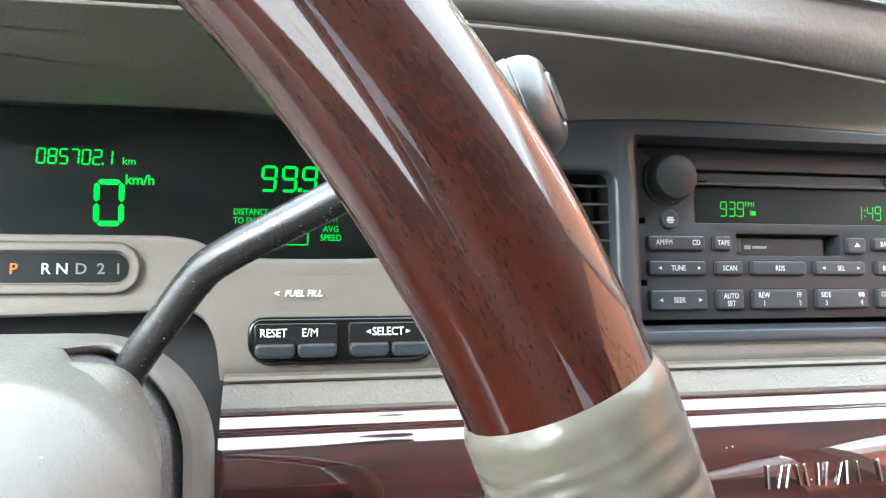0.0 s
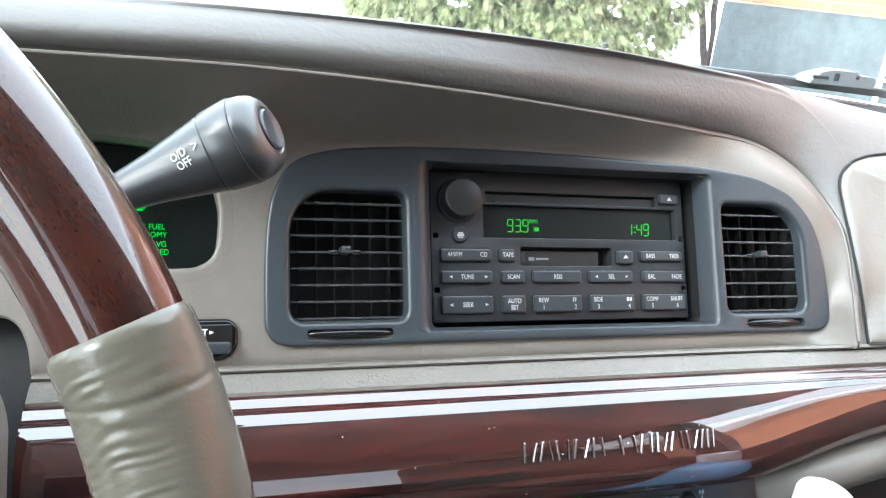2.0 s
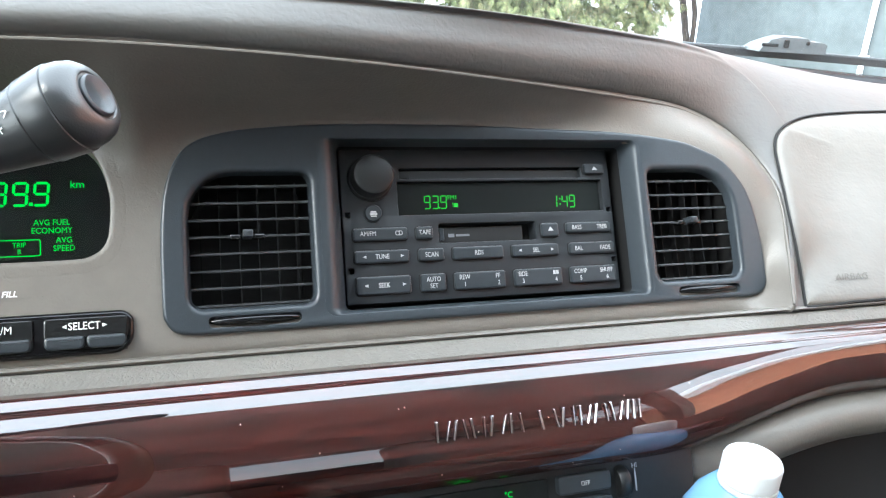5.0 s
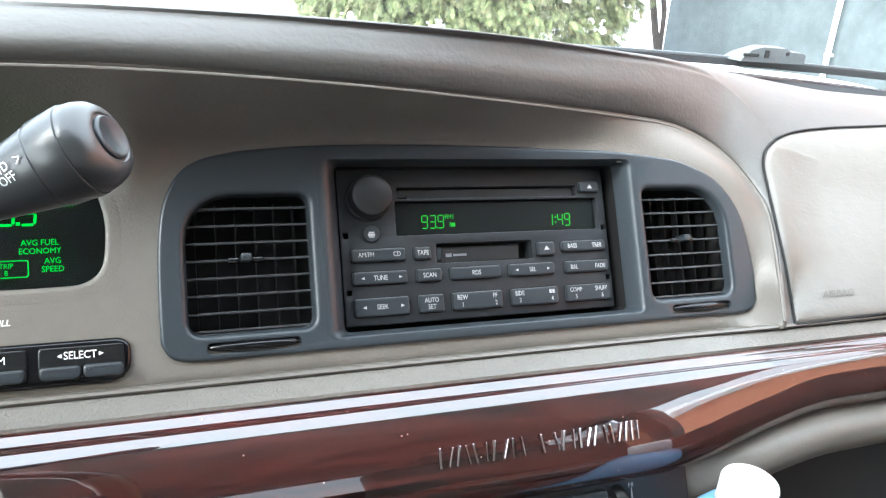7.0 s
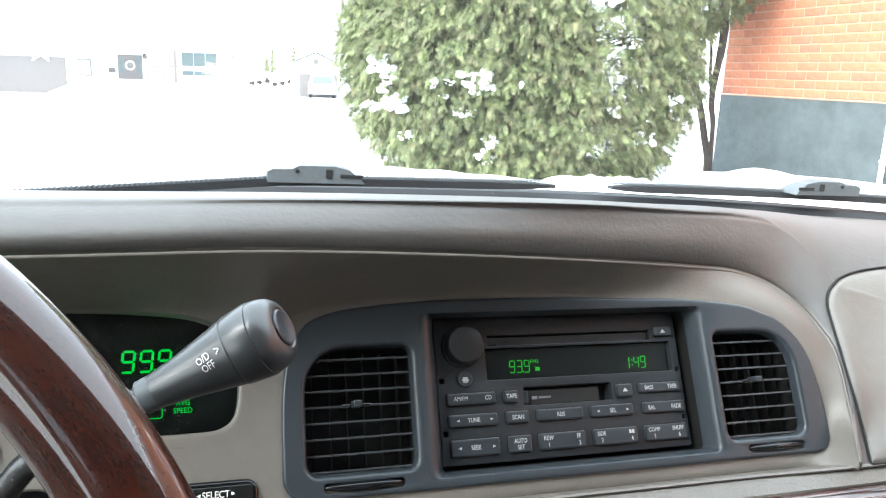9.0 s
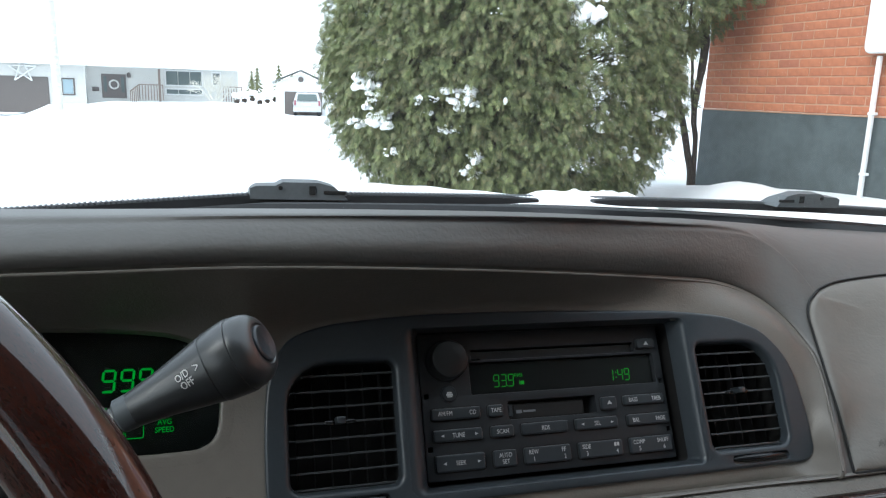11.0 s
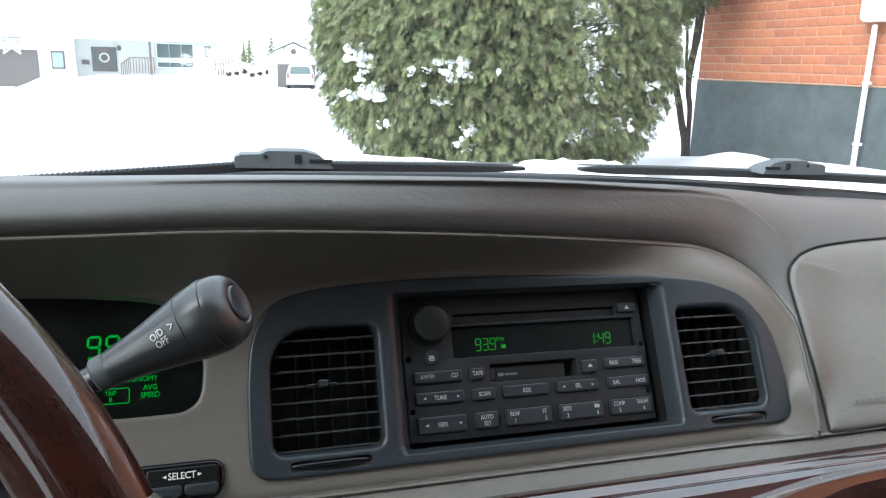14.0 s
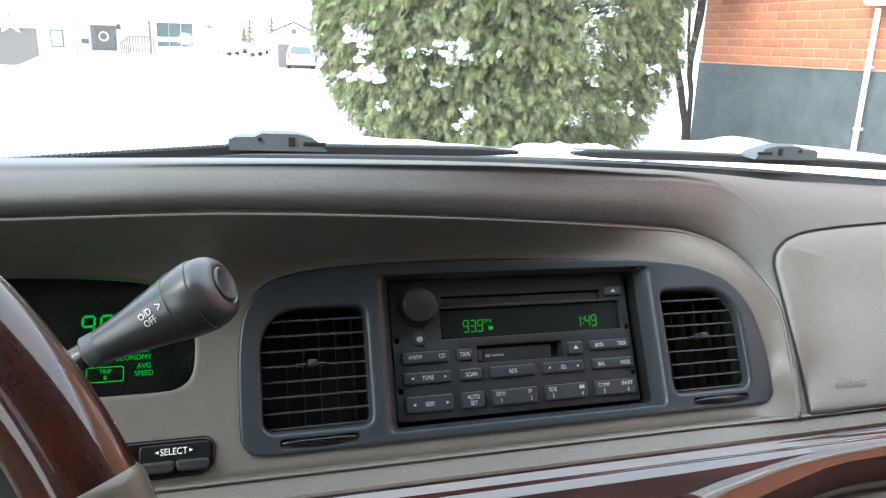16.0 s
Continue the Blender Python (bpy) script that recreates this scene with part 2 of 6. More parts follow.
SNOW = mat("packed_snow", (0.86, 0.88, 0.9), 0.75, var=0.03, scale=6, bump=0.4, bump_scale=30, stain=0.05, stain_scale=1.5)
BOTTLE = mat("blue_bottle_plastic", (0.20, 0.40, 0.64), 0.2, spec=0.6)
CAPW = mat("white_cap_plastic", (0.8, 0.82, 0.82), 0.4, var=0.02)

MORTAR = mat("pale_mortar", (0.46, 0.265, 0.175), 0.9, var=0.1, scale=60, bump=0.5, bump_scale=300)
FOUND = mat("slate_painted_concrete", (0.068, 0.084, 0.088), 0.75, var=0.12, scale=14, bump=0.6, bump_scale=40, stain=0.22, stain_scale=3.0)
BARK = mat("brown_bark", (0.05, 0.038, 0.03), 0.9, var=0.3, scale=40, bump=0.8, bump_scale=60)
# Siding, doors, panes and timber across the street lightened to imitate glare.
SIDING = mat("glare_paled_siding", (0.62, 0.62, 0.60), 0.8, var=0.05, scale=4)
DARKDOOR = mat("glare_paled_brown_door", (0.13, 0.115, 0.11), 0.6, var=0.1)
# Pale blue base colour paints the sky's light on the glass.
PALEPANE = mat("painted_sky_window_pane", (0.30, 0.40, 0.45), 0.15, spec=0.8)
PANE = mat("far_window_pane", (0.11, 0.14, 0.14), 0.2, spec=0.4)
TIMBER = mat("glare_paled_timber", (0.20, 0.155, 0.13), 0.8, var=0.15)
WHITEP = mat("white_painted_metal", (0.75, 0.76, 0.76), 0.5, var=0.04, stain=0.05)
# Wood tone raised to carry the washed-out look of overexposure.
POLEW = mat("washed_out_wood", (0.60, 0.58, 0.52), 0.9, var=0.15, scale=12, bump=0.3)
SUV = mat("silver_suv_paint", (0.5, 0.52, 0.53), 0.3, coat=0.6)
PURPLE = mat("dull_red_board", (0.30, 0.10, 0.13), 0.6, var=0.06)


def random_mat(name, colors, rough, spread, island=False, clump=0.0):
    """One material whose colour is drawn for each object, each island of a joined mesh, or each clump of foliage."""
    m = mat(name, colors[0], rough, bump=0.5, bump_scale=140)
    nt = m.node_tree
    b = nt.nodes["Principled BSDF"]
    src = nt.nodes.new("ShaderNodeNewGeometry").outputs["Random Per Island"] if island else nt.nodes.new("ShaderNodeObjectInfo").outputs["Random"]
    if clump:
        cn, cm, ct = nt.nodes.new("ShaderNodeTexNoise"), nt.nodes.new("ShaderNodeMapRange"), nt.nodes.new("ShaderNodeTexCoord")
        cn.inputs["Scale"].default_value, cn.inputs["Detail"].default_value = clump, 3
        cm.inputs[1].default_value, cm.inputs[2].default_value = 0.28, 0.72
        nt.links.new(ct.outputs["Object"], cn.inputs["Vector"])
        nt.links.new(cn.outputs["Fac"], cm.inputs[0])
        src = cm.outputs[0]
    cr = nt.nodes.new("ShaderNodeValToRGB")
    cr.color_ramp.elements[0].color, cr.color_ramp.elements[1].color = (*colors[0], 1), (*colors[-1], 1)
    for i, c in enumerate(colors[1:-1]):
        e = cr.color_ramp.elements.new((i + 1) / (len(colors) - 1))
        e.color = (*c, 1)
    nt.links.new(src, cr.inputs[0])
    tc = nt.nodes.new("ShaderNodeTexCoord")
    n = nt.nodes.new("ShaderNodeTexNoise")
    n.inputs["Scale"].default_value, n.inputs["Detail"].default_value = (15.0, 3) if island else (26, 4)
    nt.links.new(tc.outputs["Object"], n.inputs["Vector"])
    mr = nt.nodes.new("ShaderNodeMapRange")
    mr.inputs[1].default_value, mr.inputs[2].default_value = 0.3, 0.7
    mr.inputs[3].default_value, mr.inputs[4].default_value = 1 - spread, 1 + spread
    nt.links.new(n.outputs["Fac"], mr.inputs[0])
    x = nt.nodes.new("ShaderNodeVectorMath")
    x.operation = "SCALE"
    nt.links.new(cr.outputs[0], x.inputs[0])
    nt.links.new(mr.outputs[0], x.inputs["Scale"])
    nt.links.new(x.outputs[0], b.inputs["Base Color"])
    return m


BRICKM = random_mat("orange_red_brick", [(0.40, 0.145, 0.078), (0.44, 0.165, 0.085), (0.42, 0.155, 0.082), (0.36, 0.135, 0.080)], 0.85, 0.14)
BRICKJ = random_mat("orange_red_brick_joined", [(0.40, 0.145, 0.078), (0.44, 0.165, 0.085), (0.42, 0.155, 0.082), (0.36, 0.135, 0.080)], 0.85, 0.14, True)
LEAF = random_mat("cedar_foliage", [(0.048, 0.066, 0.028), (0.105, 0.135, 0.052), (0.19, 0.21, 0.088), (0.085, 0.105, 0.050), (0.20, 0.185, 0.090), (0.13, 0.15, 0.078)], 0.7, 0.45, True, clump=13.0)


# ---- builders ----
def part(name, bm, material, parent, label="", smooth=True, angle=35):
    me = bpy.data.meshes.new(name)
    bmesh.ops.recalc_face_normals(bm, faces=bm.faces)
    bm.to_mesh(me)
    bm.free()
    me.materials.append(material)
    if smooth:
        me.polygons.foreach_set("use_smooth", [True] * len(me.polygons))
        me.set_sharp_from_angle(angle=radians(angle))
    ob = new(name, me)
    if parent is not None:
        ob.parent = parent
    if label:
        ob["label"] = label
    return ob


def thing(name, m, label, category, group="", kind=""):
    e = new(name)
    e.empty_display_size = 0.02
    e.matrix_basis = m
    return tagged(e, label, category, group, kind)


def smooth(v):
    v = min(1.0, max(0.0, v))
    return v * v * (3 - 2 * v)


def box(size, c=(0, 0, 0), bevel=0.0, seg=2, bm=None):
    bm = bm or bmesh.new()
    r = bmesh.ops.create_cube(bm, size=1.0, matrix=Matrix.Translation(c) @ Matrix.Diagonal((*size, 1)))
    if bevel:
        es = list({e for v in r["verts"] for e in v.link_edges})
        bmesh.ops.bevel(bm, geom=es, offset=bevel, segments=seg, profile=0.5, affect="EDGES")
    return bm


def loft(rows, closed=False, bm=None, cap=False, uv=False):
    """A skin over rows of points. closed: each row is a ring."""
    bm = bm or bmesh.new()
    vs = [[bm.verts.new(p) for p in r] for r in rows]
    n = len(rows[0])
    lay = bm.loops.layers.uv.verify() if uv else None
    for i in range(len(rows) - 1):
        for j in range(n if closed else n - 1):
            k = (j + 1) % n
            f = bm.faces.new((vs[i][j], vs[i][k], vs[i + 1][k], vs[i + 1][j]))
            if lay:
                for lp, (a, b) in zip(f.loops, ((i, j), (i, j + 1), (i + 1, j + 1), (i + 1, j))):
                    lp[lay].uv = (a * uv[0], b * uv[1])
    if cap and closed:
        bm.faces.new(vs[0])
        bm.faces.new(vs[-1])
    return bm


def spline(pts, n):
    """Catmull-Rom through points, n steps a span."""
    P = [Vector(p) for p in pts]
    P = [2 * P[0] - P[1], *P, 2 * P[-1] - P[-2]]
    out = []
    for i in range(1, len(P) - 2):
        for s in range(n):
            u = s / n
            a, b, c, d = P[i - 1:i + 3]
            out.append(0.5 * (2 * b + (c - a) * u + (2 * a - 5 * b + 4 * c - d) * u * u + (3 * b - a - 3 * c + d) * u ** 3))
    out.append(P[-2])
    return out


def tube(pts, radius, seg=12, bm=None, cap=True):
    """A round bar along points; radius may be a list."""
    pts = [Vector(p) for p in pts]
    rad = radius if isinstance(radius, (list, tuple)) else [radius] * len(pts)
    rows, side = [], None
    for i, p in enumerate(pts):
        d = (pts[min(i + 1, len(pts) - 1)] - pts[max(i - 1, 0)]).normalized()
        if side is None:
            side = d.orthogonal().normalized()
        side = (side - side.dot(d) * d).normalized()
        up = d.cross(side)
        rows.append([p + rad[i] * (math.cos(a) * side + math.sin(a) * up) for a in (2 * math.pi * k / seg for k in range(seg))])
    return loft(rows, True, bm, cap)


def lathe(profile, seg=32, bm=None):
    """Turned about z from (radius, height) points."""
    bm = bm or bmesh.new()
    rows = [[Vector((r * math.cos(2 * math.pi * k / seg), r * math.sin(2 * math.pi * k / seg), z)) for k in range(seg)] for r, z in profile]
    return loft(rows, True, bm, True)


def rrect(x0, z0, x1, z1, r, n=5):
    """Rounded rectangle outline in x and z, anticlockwise; r: one radius or four (bl, br, tr, tl)."""
    r = r if isinstance(r, (list, tuple)) else (r,) * 4
    out = []
    for (cx, cz, a), q in zip(((x0, z0, 180), (x1, z0, 270), (x1, z1, 0), (x0, z1, 90)), r):
        ox, oz = cx + (q if cx == x0 else -q), cz + (q if cz == z0 else -q)
        out += [(ox + q * math.cos(radians(a + 90 * k / n)), oz + q * math.sin(radians(a + 90 * k / n))) for k in range(n + 1)]
    return out


def inset(poly, d):
    """Outline moved inwards by d (outwards if negative), for an anticlockwise outline."""
    n, out = len(poly), []
    for i in range(n):
        a, b, c = (Vector(poly[(i + k) % n]) for k in (-1, 0, 1))
        e1, e2 = (b - a), (c - b)
        if e1.length < 1e-9 or e2.length < 1e-9:
            e1 = e2 = (c - a)
        n1, n2 = Vector((-e1.y, e1.x)).normalized(), Vector((-e2.y, e2.x)).normalized()
        m = n1 + n2
        m = m.normalized() / max(0.4, m.normalized().dot(n1)) if m.length > 1e-6 else n1
        p = b + d * m
        out.append((p.x, p.y))
    return out


def ring(bm, poly, y):
    return [bm.verts.new((x, y, z)) for x, z in poly]


def bridge(bm, a, b):
    n = len(a)
    for i in range(n):
        bm.faces.new((a[i], a[(i + 1) % n], b[(i + 1) % n], b[i]))


def plate(outline, front, back, cham=0.001, holes=(), hole_cham=None, hole_back=None, bm=None, hole_flare=0.0):
    """A plate in the x-z plane with chamfered rim and holes; front is the smaller y."""
    bm = bm or bmesh.new()
    es = []

    def edges(vs):
        return [bm.edges.get((vs[i], vs[(i + 1) % len(vs)])) or bm.edges.new((vs[i], vs[(i + 1) % len(vs)])) for i in range(len(vs))]
    f0 = ring(bm, inset(outline, cham), front)
    fm = [ring(bm, inset(outline, cham * (1 - math.sin(q))), front + cham * (1 - math.cos(q))) for q in (radians(a) for a in ((30, 60) if cham > 0.0015 else (45,)))]
    f2 = ring(bm, outline, front + cham)
    f3 = ring(bm, outline, back)
    fi = f0
    if cham > 0.0015 or not holes:
        fi = ring(bm, inset(outline, cham + min(0.0006, cham * 0.4)), front)
        bridge(bm, fi, f0)
    es += edges(fi)
    for i, h in enumerate(holes):
        hc = cham if hole_cham is None else hole_cham[i] if isinstance(hole_cham, tuple) else hole_cham
        h0 = ring(bm, inset(h, -hc), front)
        hi = h0
        if hc > 0.0015:
            hi = ring(bm, inset(h, -hc - 0.0006), front)
            bridge(bm, hi, h0)
        hm = [ring(bm, inset(h, -hc * (1 - math.sin(q))), front + hc * (1 - math.cos(q))) for q in (radians(a) for a in ((15, 30, 45, 60, 75) if hc > 0.004 else (30, 60) if hc > 0.0015 else (45,)))]
        h2 = ring(bm, h, front + hc)
        h3 = ring(bm, inset(h, hole_flare[i] if isinstance(hole_flare, tuple) else hole_flare), back if hole_back is None else hole_back[i] if isinstance(hole_back, tuple) else hole_back)
        es += edges(hi)
        for p, q in zip([h0, *hm, h2], [*hm, h2, h3]):
            bridge(bm, p, q)
    if holes:
        bmesh.ops.triangle_fill(bm, use_beauty=True, use_dissolve=False, edges=es)
    else:
        bm.faces.new(fi)
    for p, q in zip([f0, *fm, f2], [*fm, f2, f3]):
        bridge(bm, p, q)
    return bm


def text(name, s, x, z, h, y, material, parent, align="LEFT", squeeze=1.0, shear=0.0, label="", bold=0.0, spin=None):
    """Flat lettering in the x-z plane, h is the capital's height."""
    cu = bpy.data.curves.new(name, "FONT")
    cu.body, cu.size, cu.align_x, cu.align_y, cu.shear = s, 100 * h / 0.69, align, "BOTTOM_BASELINE", shear
    cu.offset, cu.extrude, cu.resolution_u = 0 if "M" in s else 100 * bold, 0.005, 3
    tmp = bpy.data.objects.new("tmp", cu)
    me = bpy.data.meshes.new_from_object(tmp)
    bpy.data.objects.remove(tmp)
    me.transform((spin or pose(x, y, z, 90)) @ Matrix.Diagonal((squeeze * 0.01, 0.01, 0.01, 1)))     # drawn large and shrunk, for clean corners
    me.materials.clear()
    me.materials.append(material)
    ob = new(name, me)
    ob.parent = parent
    if label:
        ob["label"] = label
    return ob


SEG = {"a": ((0, 1), (1, 1)), "b": ((1, 1), (1, .5)), "c": ((1, .5), (1, 0)), "d": ((0, 0), (1, 0)), "e": ((0, .5), (0, 0)), "f": ((0, 1), (0, .5)), "g": ((0, .5), (1, .5))}
DIG = {"0": "abcdef", "1": "bc", "2": "abged", "3": "abgcd", "4": "fgbc", "5": "afgcd", "6": "afgedc", "7": "abc", "8": "abcdefg", "9": "abcdfg"}


def digits(name, s, x, z, h, w, pitch, y, material, parent, lean=0.06, thick=0.13):
    """Seven-segment figures as separate bars with mitred ends."""
    bm = bmesh.new()
    t = h * thick
    for c in s:
        if c in ".:":
            for zz in ((0.05,) if c == "." else (0.28, 0.72)):
                px, pz = x + pitch * (0.12 if c == ":" else -0.13), z + zz * h
                bm.faces.new([bm.verts.new((px + a * t * .5 + lean * (pz - z), y, pz + b * t * .5)) for a, b in ((-1.3, -1.3), (1.3, -1.3), (1.3, 1.3), (-1.3, 1.3))])
            x += 0.42 * pitch if c == ":" else 0.0
            continue
        for sgm in DIG.get(c, ""):
            (ax, az), (bx, bz) = SEG[sgm]
            A, B = Vector((x + ax * w, z + az * h)), Vector((x + bx * w, z + bz * h))
            d = (B - A).normalized()
            n = Vector((-d.y, d.x)) * t * 0.5
            A, B = A + d * t * 0.15, B - d * t * 0.15
            pts = [A, A + d * t * .5 + n, B - d * t * .5 + n, B, B - d * t * .5 - n, A + d * t * .5 - n]
            bm.faces.new([bm.verts.new((p.x + lean * (p.y - z), y, p.y)) for p in pts])
        x += pitch
    return part(name, bm, material, parent, smooth=False)


def bars(name, rects, y, material, parent, label=""):
    """Flat printed bars (x0, z0, x1, z1)."""
    bm = bmesh.new()
    for x0, z0, x1, z1 in rects:
        bm.faces.new([bm.verts.new(p) for p in ((x0, y, z0), (x1, y, z0), (x1, y, z1), (x0, y, z1))])
    return part(name, bm, material, parent, label, smooth=False)


def arrow(name, x, z, s, way, y, material, parent):
    bm = bmesh.new()
    pts = {"l": ((-s, 0), (s * .6, -s * .7), (s * .6, s * .7)), "r": ((s, 0), (-s * .6, s * .7), (-s * .6, -s * .7)), "u": ((0, s * .8), (-s, -s * .5), (s, -s * .5))}[way]
    bm.faces.new([bm.verts.new((x + a, y, z + b)) for a, b in pts])
    return part(name, bm, material, parent, smooth=False)


# ---- dashboard ----
def L2C(p):
    """From the leaning face's frame to the car's."""
    return pose(0, 0, 0, -28.5, 0, 0) @ Vector(p)


CREASE = [(-0.75, -0.10, 0.052), (-0.5, -0.10, 0.056), (-0.3, -0.092, 0.062), (-0.2, -0.085, 0.066), (-0.1, -0.073, 0.067), (0.0, -0.046, 0.070), (0.1, -0.016, 0.072),
          (0.15, 0.0, 0.071), (0.19, 0.012, 0.062), (0.213, 0.012, 0.045), (0.2230, 0.003, 0.02), (0.2195, -0.008, 0.0), (0.2095, -0.02, -0.03), (0.19, -0.039, -0.0765)]
RIDGE = [(-0.75, -0.015, 0.112), (-0.5, -0.018, 0.117), (-0.3, -0.022, 0.1205), (-0.2, -0.025, 0.1230), (-0.1, -0.022, 0.1230), (0.0, -0.003, 0.1190), (0.1, 0.030, 0.1110),
         (0.16, 0.055, 0.1050), (0.215, 0.072, 0.094), (0.25, 0.060, 0.068), (0.262, 0.035, 0.036), (0.246, 0.012, 0.010), (0.230, -0.024, -0.016), (0.2015, -0.0690, -0.0487)]
FAR = [(-0.75, 0.30, 0.062), (-0.5, 0.33, 0.062), (-0.3, 0.335, 0.062), (-0.2, 0.335, 0.062), (-0.1, 0.335, 0.062), (0.02, 0.335, 0.062), (0.16, 0.335, 0.06),
       (0.3, 0.33, 0.058), (0.55, 0.30, 0.055), (0.8, 0.2, 0.055), (0.8, 0.085, 0.052), (0.8, 0.045, 0.035), (0.8, -0.02, -0.010), (0.8, -0.0690, -0.0487)]


def dashboard():
    d = thing("dashboard", CAR, "taupe padded dashboard with a rolled brow over the instruments", "dashboard")
    c0 = spline([L2C(p) for p in CREASE], 8)
    c1, c2 = spline(RIDGE, 8), spline(FAR, 8)
    rows = []
    for a, r, f in zip(c0, c1, c2):
        up = (r - a).normalized()
        k = min(1, max(0, (a.x - 0.02) / 0.18))
        back = Vector((0, -1, 0.15)).lerp(Vector((-0.15, -0.9, 0.3)), k)
        under = a + up * 0.004 + Vector((-0.006 * k, 0.020, 0))
        lip = a + up * -0.0004 + Vector((0, 0.003, 0))
        fade = min(1, max(0, (a.z - L2C(CREASE[-1]).z - 0.004) / 0.035)) if k > 0.9 else 1
        s = (1 - 0.35 * k) * fade
        p1 = a + back * 0.0085 * s + Vector((0, 0, 0.003))
        p2 = a.lerp(r, 0.40) + back * 0.0150 * s
        p3 = a.lerp(r, 0.78) + back * 0.0095 * s + Vector((0, 0, 0.0022 * s))
        h, dp = r.z - a.z, r.y - a.y
        p1 = (a + Vector((0, -0.0060, 0.003))).lerp(p1, k)
        p2 = (a + Vector((0, -0.0078, 0.42 * h))).lerp(p2, k)
        p3 = (a + Vector((0, 0.10 * dp - 0.0045, 0.71 * h))).lerp(p3, k)
        p4 = (a + Vector((0, 0.44 * dp - 0.0030, 0.91 * h))).lerp(p3.lerp(r, 0.5) + back * 0.003 * s, k)
        m2 = r.lerp(f, 0.28) + Vector((0, 0, 0.003))
        rows.append(spline([under, lip, a, p1, p2, p3, p4, r, m2, r.lerp(f, 0.65), f], 6))
    part("brow_pad", loft(rows), PAD, d, "soft grained taupe pad with a rolled front edge")
    # face under the brow, following the crease
    cr = spline(CREASE, 16)
    nz = 110
    x0, x1, z0, z1 = -0.62, 0.23, -0.077, 0.078
    gxs = [float(v) for v in np.concatenate([np.linspace(x0, 0.155, 200)[:-1], np.linspace(0.155, x1, 70)])]
    nx = len(gxs) - 1
    bm = bmesh.new()
    vs = {}

    def inside(x, z):
        zz, q = None, None
        for p, pn in zip(cr, cr[1:]):
            if min(p.x, pn.x) <= x <= max(p.x, pn.x) and p.z > -0.02 and x < 0.2:
                u = (x - p.x) / max(1e-6, pn.x - p.x)
                zz = p.z + u * (pn.z - p.z)
                break
        for p, pn in zip(cr, cr[1:]):
            if p.x > 0.17 and min(p.z, pn.z) <= z <= max(p.z, pn.z):
                u = (z - p.z) / (pn.z - p.z if abs(pn.z - p.z) > 1e-6 else 1e-6)
                q = p.x + u * (pn.x - p.x)
        if zz is None and q is None:
            return False
        return (zz is None or z < zz + 0.0045) and (q is None or x < q + 0.0055)
    CR = np.array([(p.x, p.y, p.z) for p in cr])
    arc = np.concatenate([[0], np.cumsum(np.linalg.norm(np.diff(CR, axis=0), axis=1))])
    CR = np.stack([np.interp(np.linspace(0, arc[-1], 1400), arc, CR[:, i]) for i in range(3)], 1)

    def gap(poly, x, z):
        """Distance from a point to an outline."""
        a = np.array(poly)
        b = np.roll(a, -1, 0)
        d = b - a
        t = np.clip(((np.array((x, z)) - a) * d).sum(1) / np.maximum((d * d).sum(1), 1e-12), 0, 1)
        q = a + d * t[:, None]
        return float(np.hypot(q[:, 0] - x, q[:, 1] - z).min())

    def depth(x, z):
        k = np.hypot(CR[:, 0] - x, CR[:, 2] - z)
        i = int(k.argmin())
        base = -0.0125 if x > -0.22 else -0.0125 + 0.010 * min(1, (-0.22 - x) / 0.05) * max(0, min(1, (z + 0.005) / 0.03))
        db = min(gap(BEZEL_OUT, x, z), gap(CLUSTER, x, z))
        if db < 0.008 and within(BEZEL_OUT, x, z):
            db = 0.0
        w = db / (db + k[i] + 1e-6) * max(0.0, 1 - k[i] / 0.07)
        w = w * w * (3 - 2 * w)
        q = 1 / (k + 0.003) ** 4
        y = base + (float((q * CR[:, 1]).sum() / q.sum()) - 0.0012 - base) * w
        low = max(0.0, 1 - (z - z0) / 0.008)
        return y - 0.004 * (1 - low * low)

    for i in range(nx + 1):
        for j in range(nz + 1):
            x, z = gxs[i], z0 + (z1 - z0) * j / nz
            if inside(x, z):
                vs[i, j] = bm.verts.new((x, depth(x, z), z))
    for i in range(nx):
        for j in range(nz):
            q = [vs.get(k) for k in ((i, j), (i + 1, j), (i + 1, j + 1), (i, j + 1))]
            if all(q):
                cx, cz = (gxs[i] + gxs[i + 1]) / 2, z0 + (z1 - z0) * (j + .5) / nz
                if not (within(inset(CLUSTER, -0.006), cx, cz) or within(inset(BEZEL_OUT, 0.006), cx, cz) or within(KEYHOLE, cx, cz) or within(GATE, cx, cz) or within(inset(COLUMN_GAP, -0.004), cx, cz)):
                    bm.faces.new(q)
    f = part("instrument_face", bm, TAUPE, d, "smooth taupe face under the brow", angle=60)
    f.matrix_basis = pose(0, 0, 0, -28.5, 0, 0)
    # rolled rim of the instrument opening
    rows = []
    for off, dy in ((-0.0100, 0.0005), (-0.0088, 0.0001), (-0.006, -0.00015), (-0.003, -0.0002), (-0.0012, -0.0002), (-0.0003, 0.0004), (0.0, 0.0016), (0.0004, 0.014)):
        rows.append([Vector((x, depth(max(x0, x), z) + dy, z)) for x, z in inset(CLUSTER, off)])
    o = part("cluster_rim", loft(rows, True), TAUPE, d)
    o.matrix_basis = f.matrix_basis
    # rolled edge of the cut-out for the steering column
    edge = [k for k, (x, z) in enumerate(COLUMN_GAP) if z > -0.0775]
    rows = []
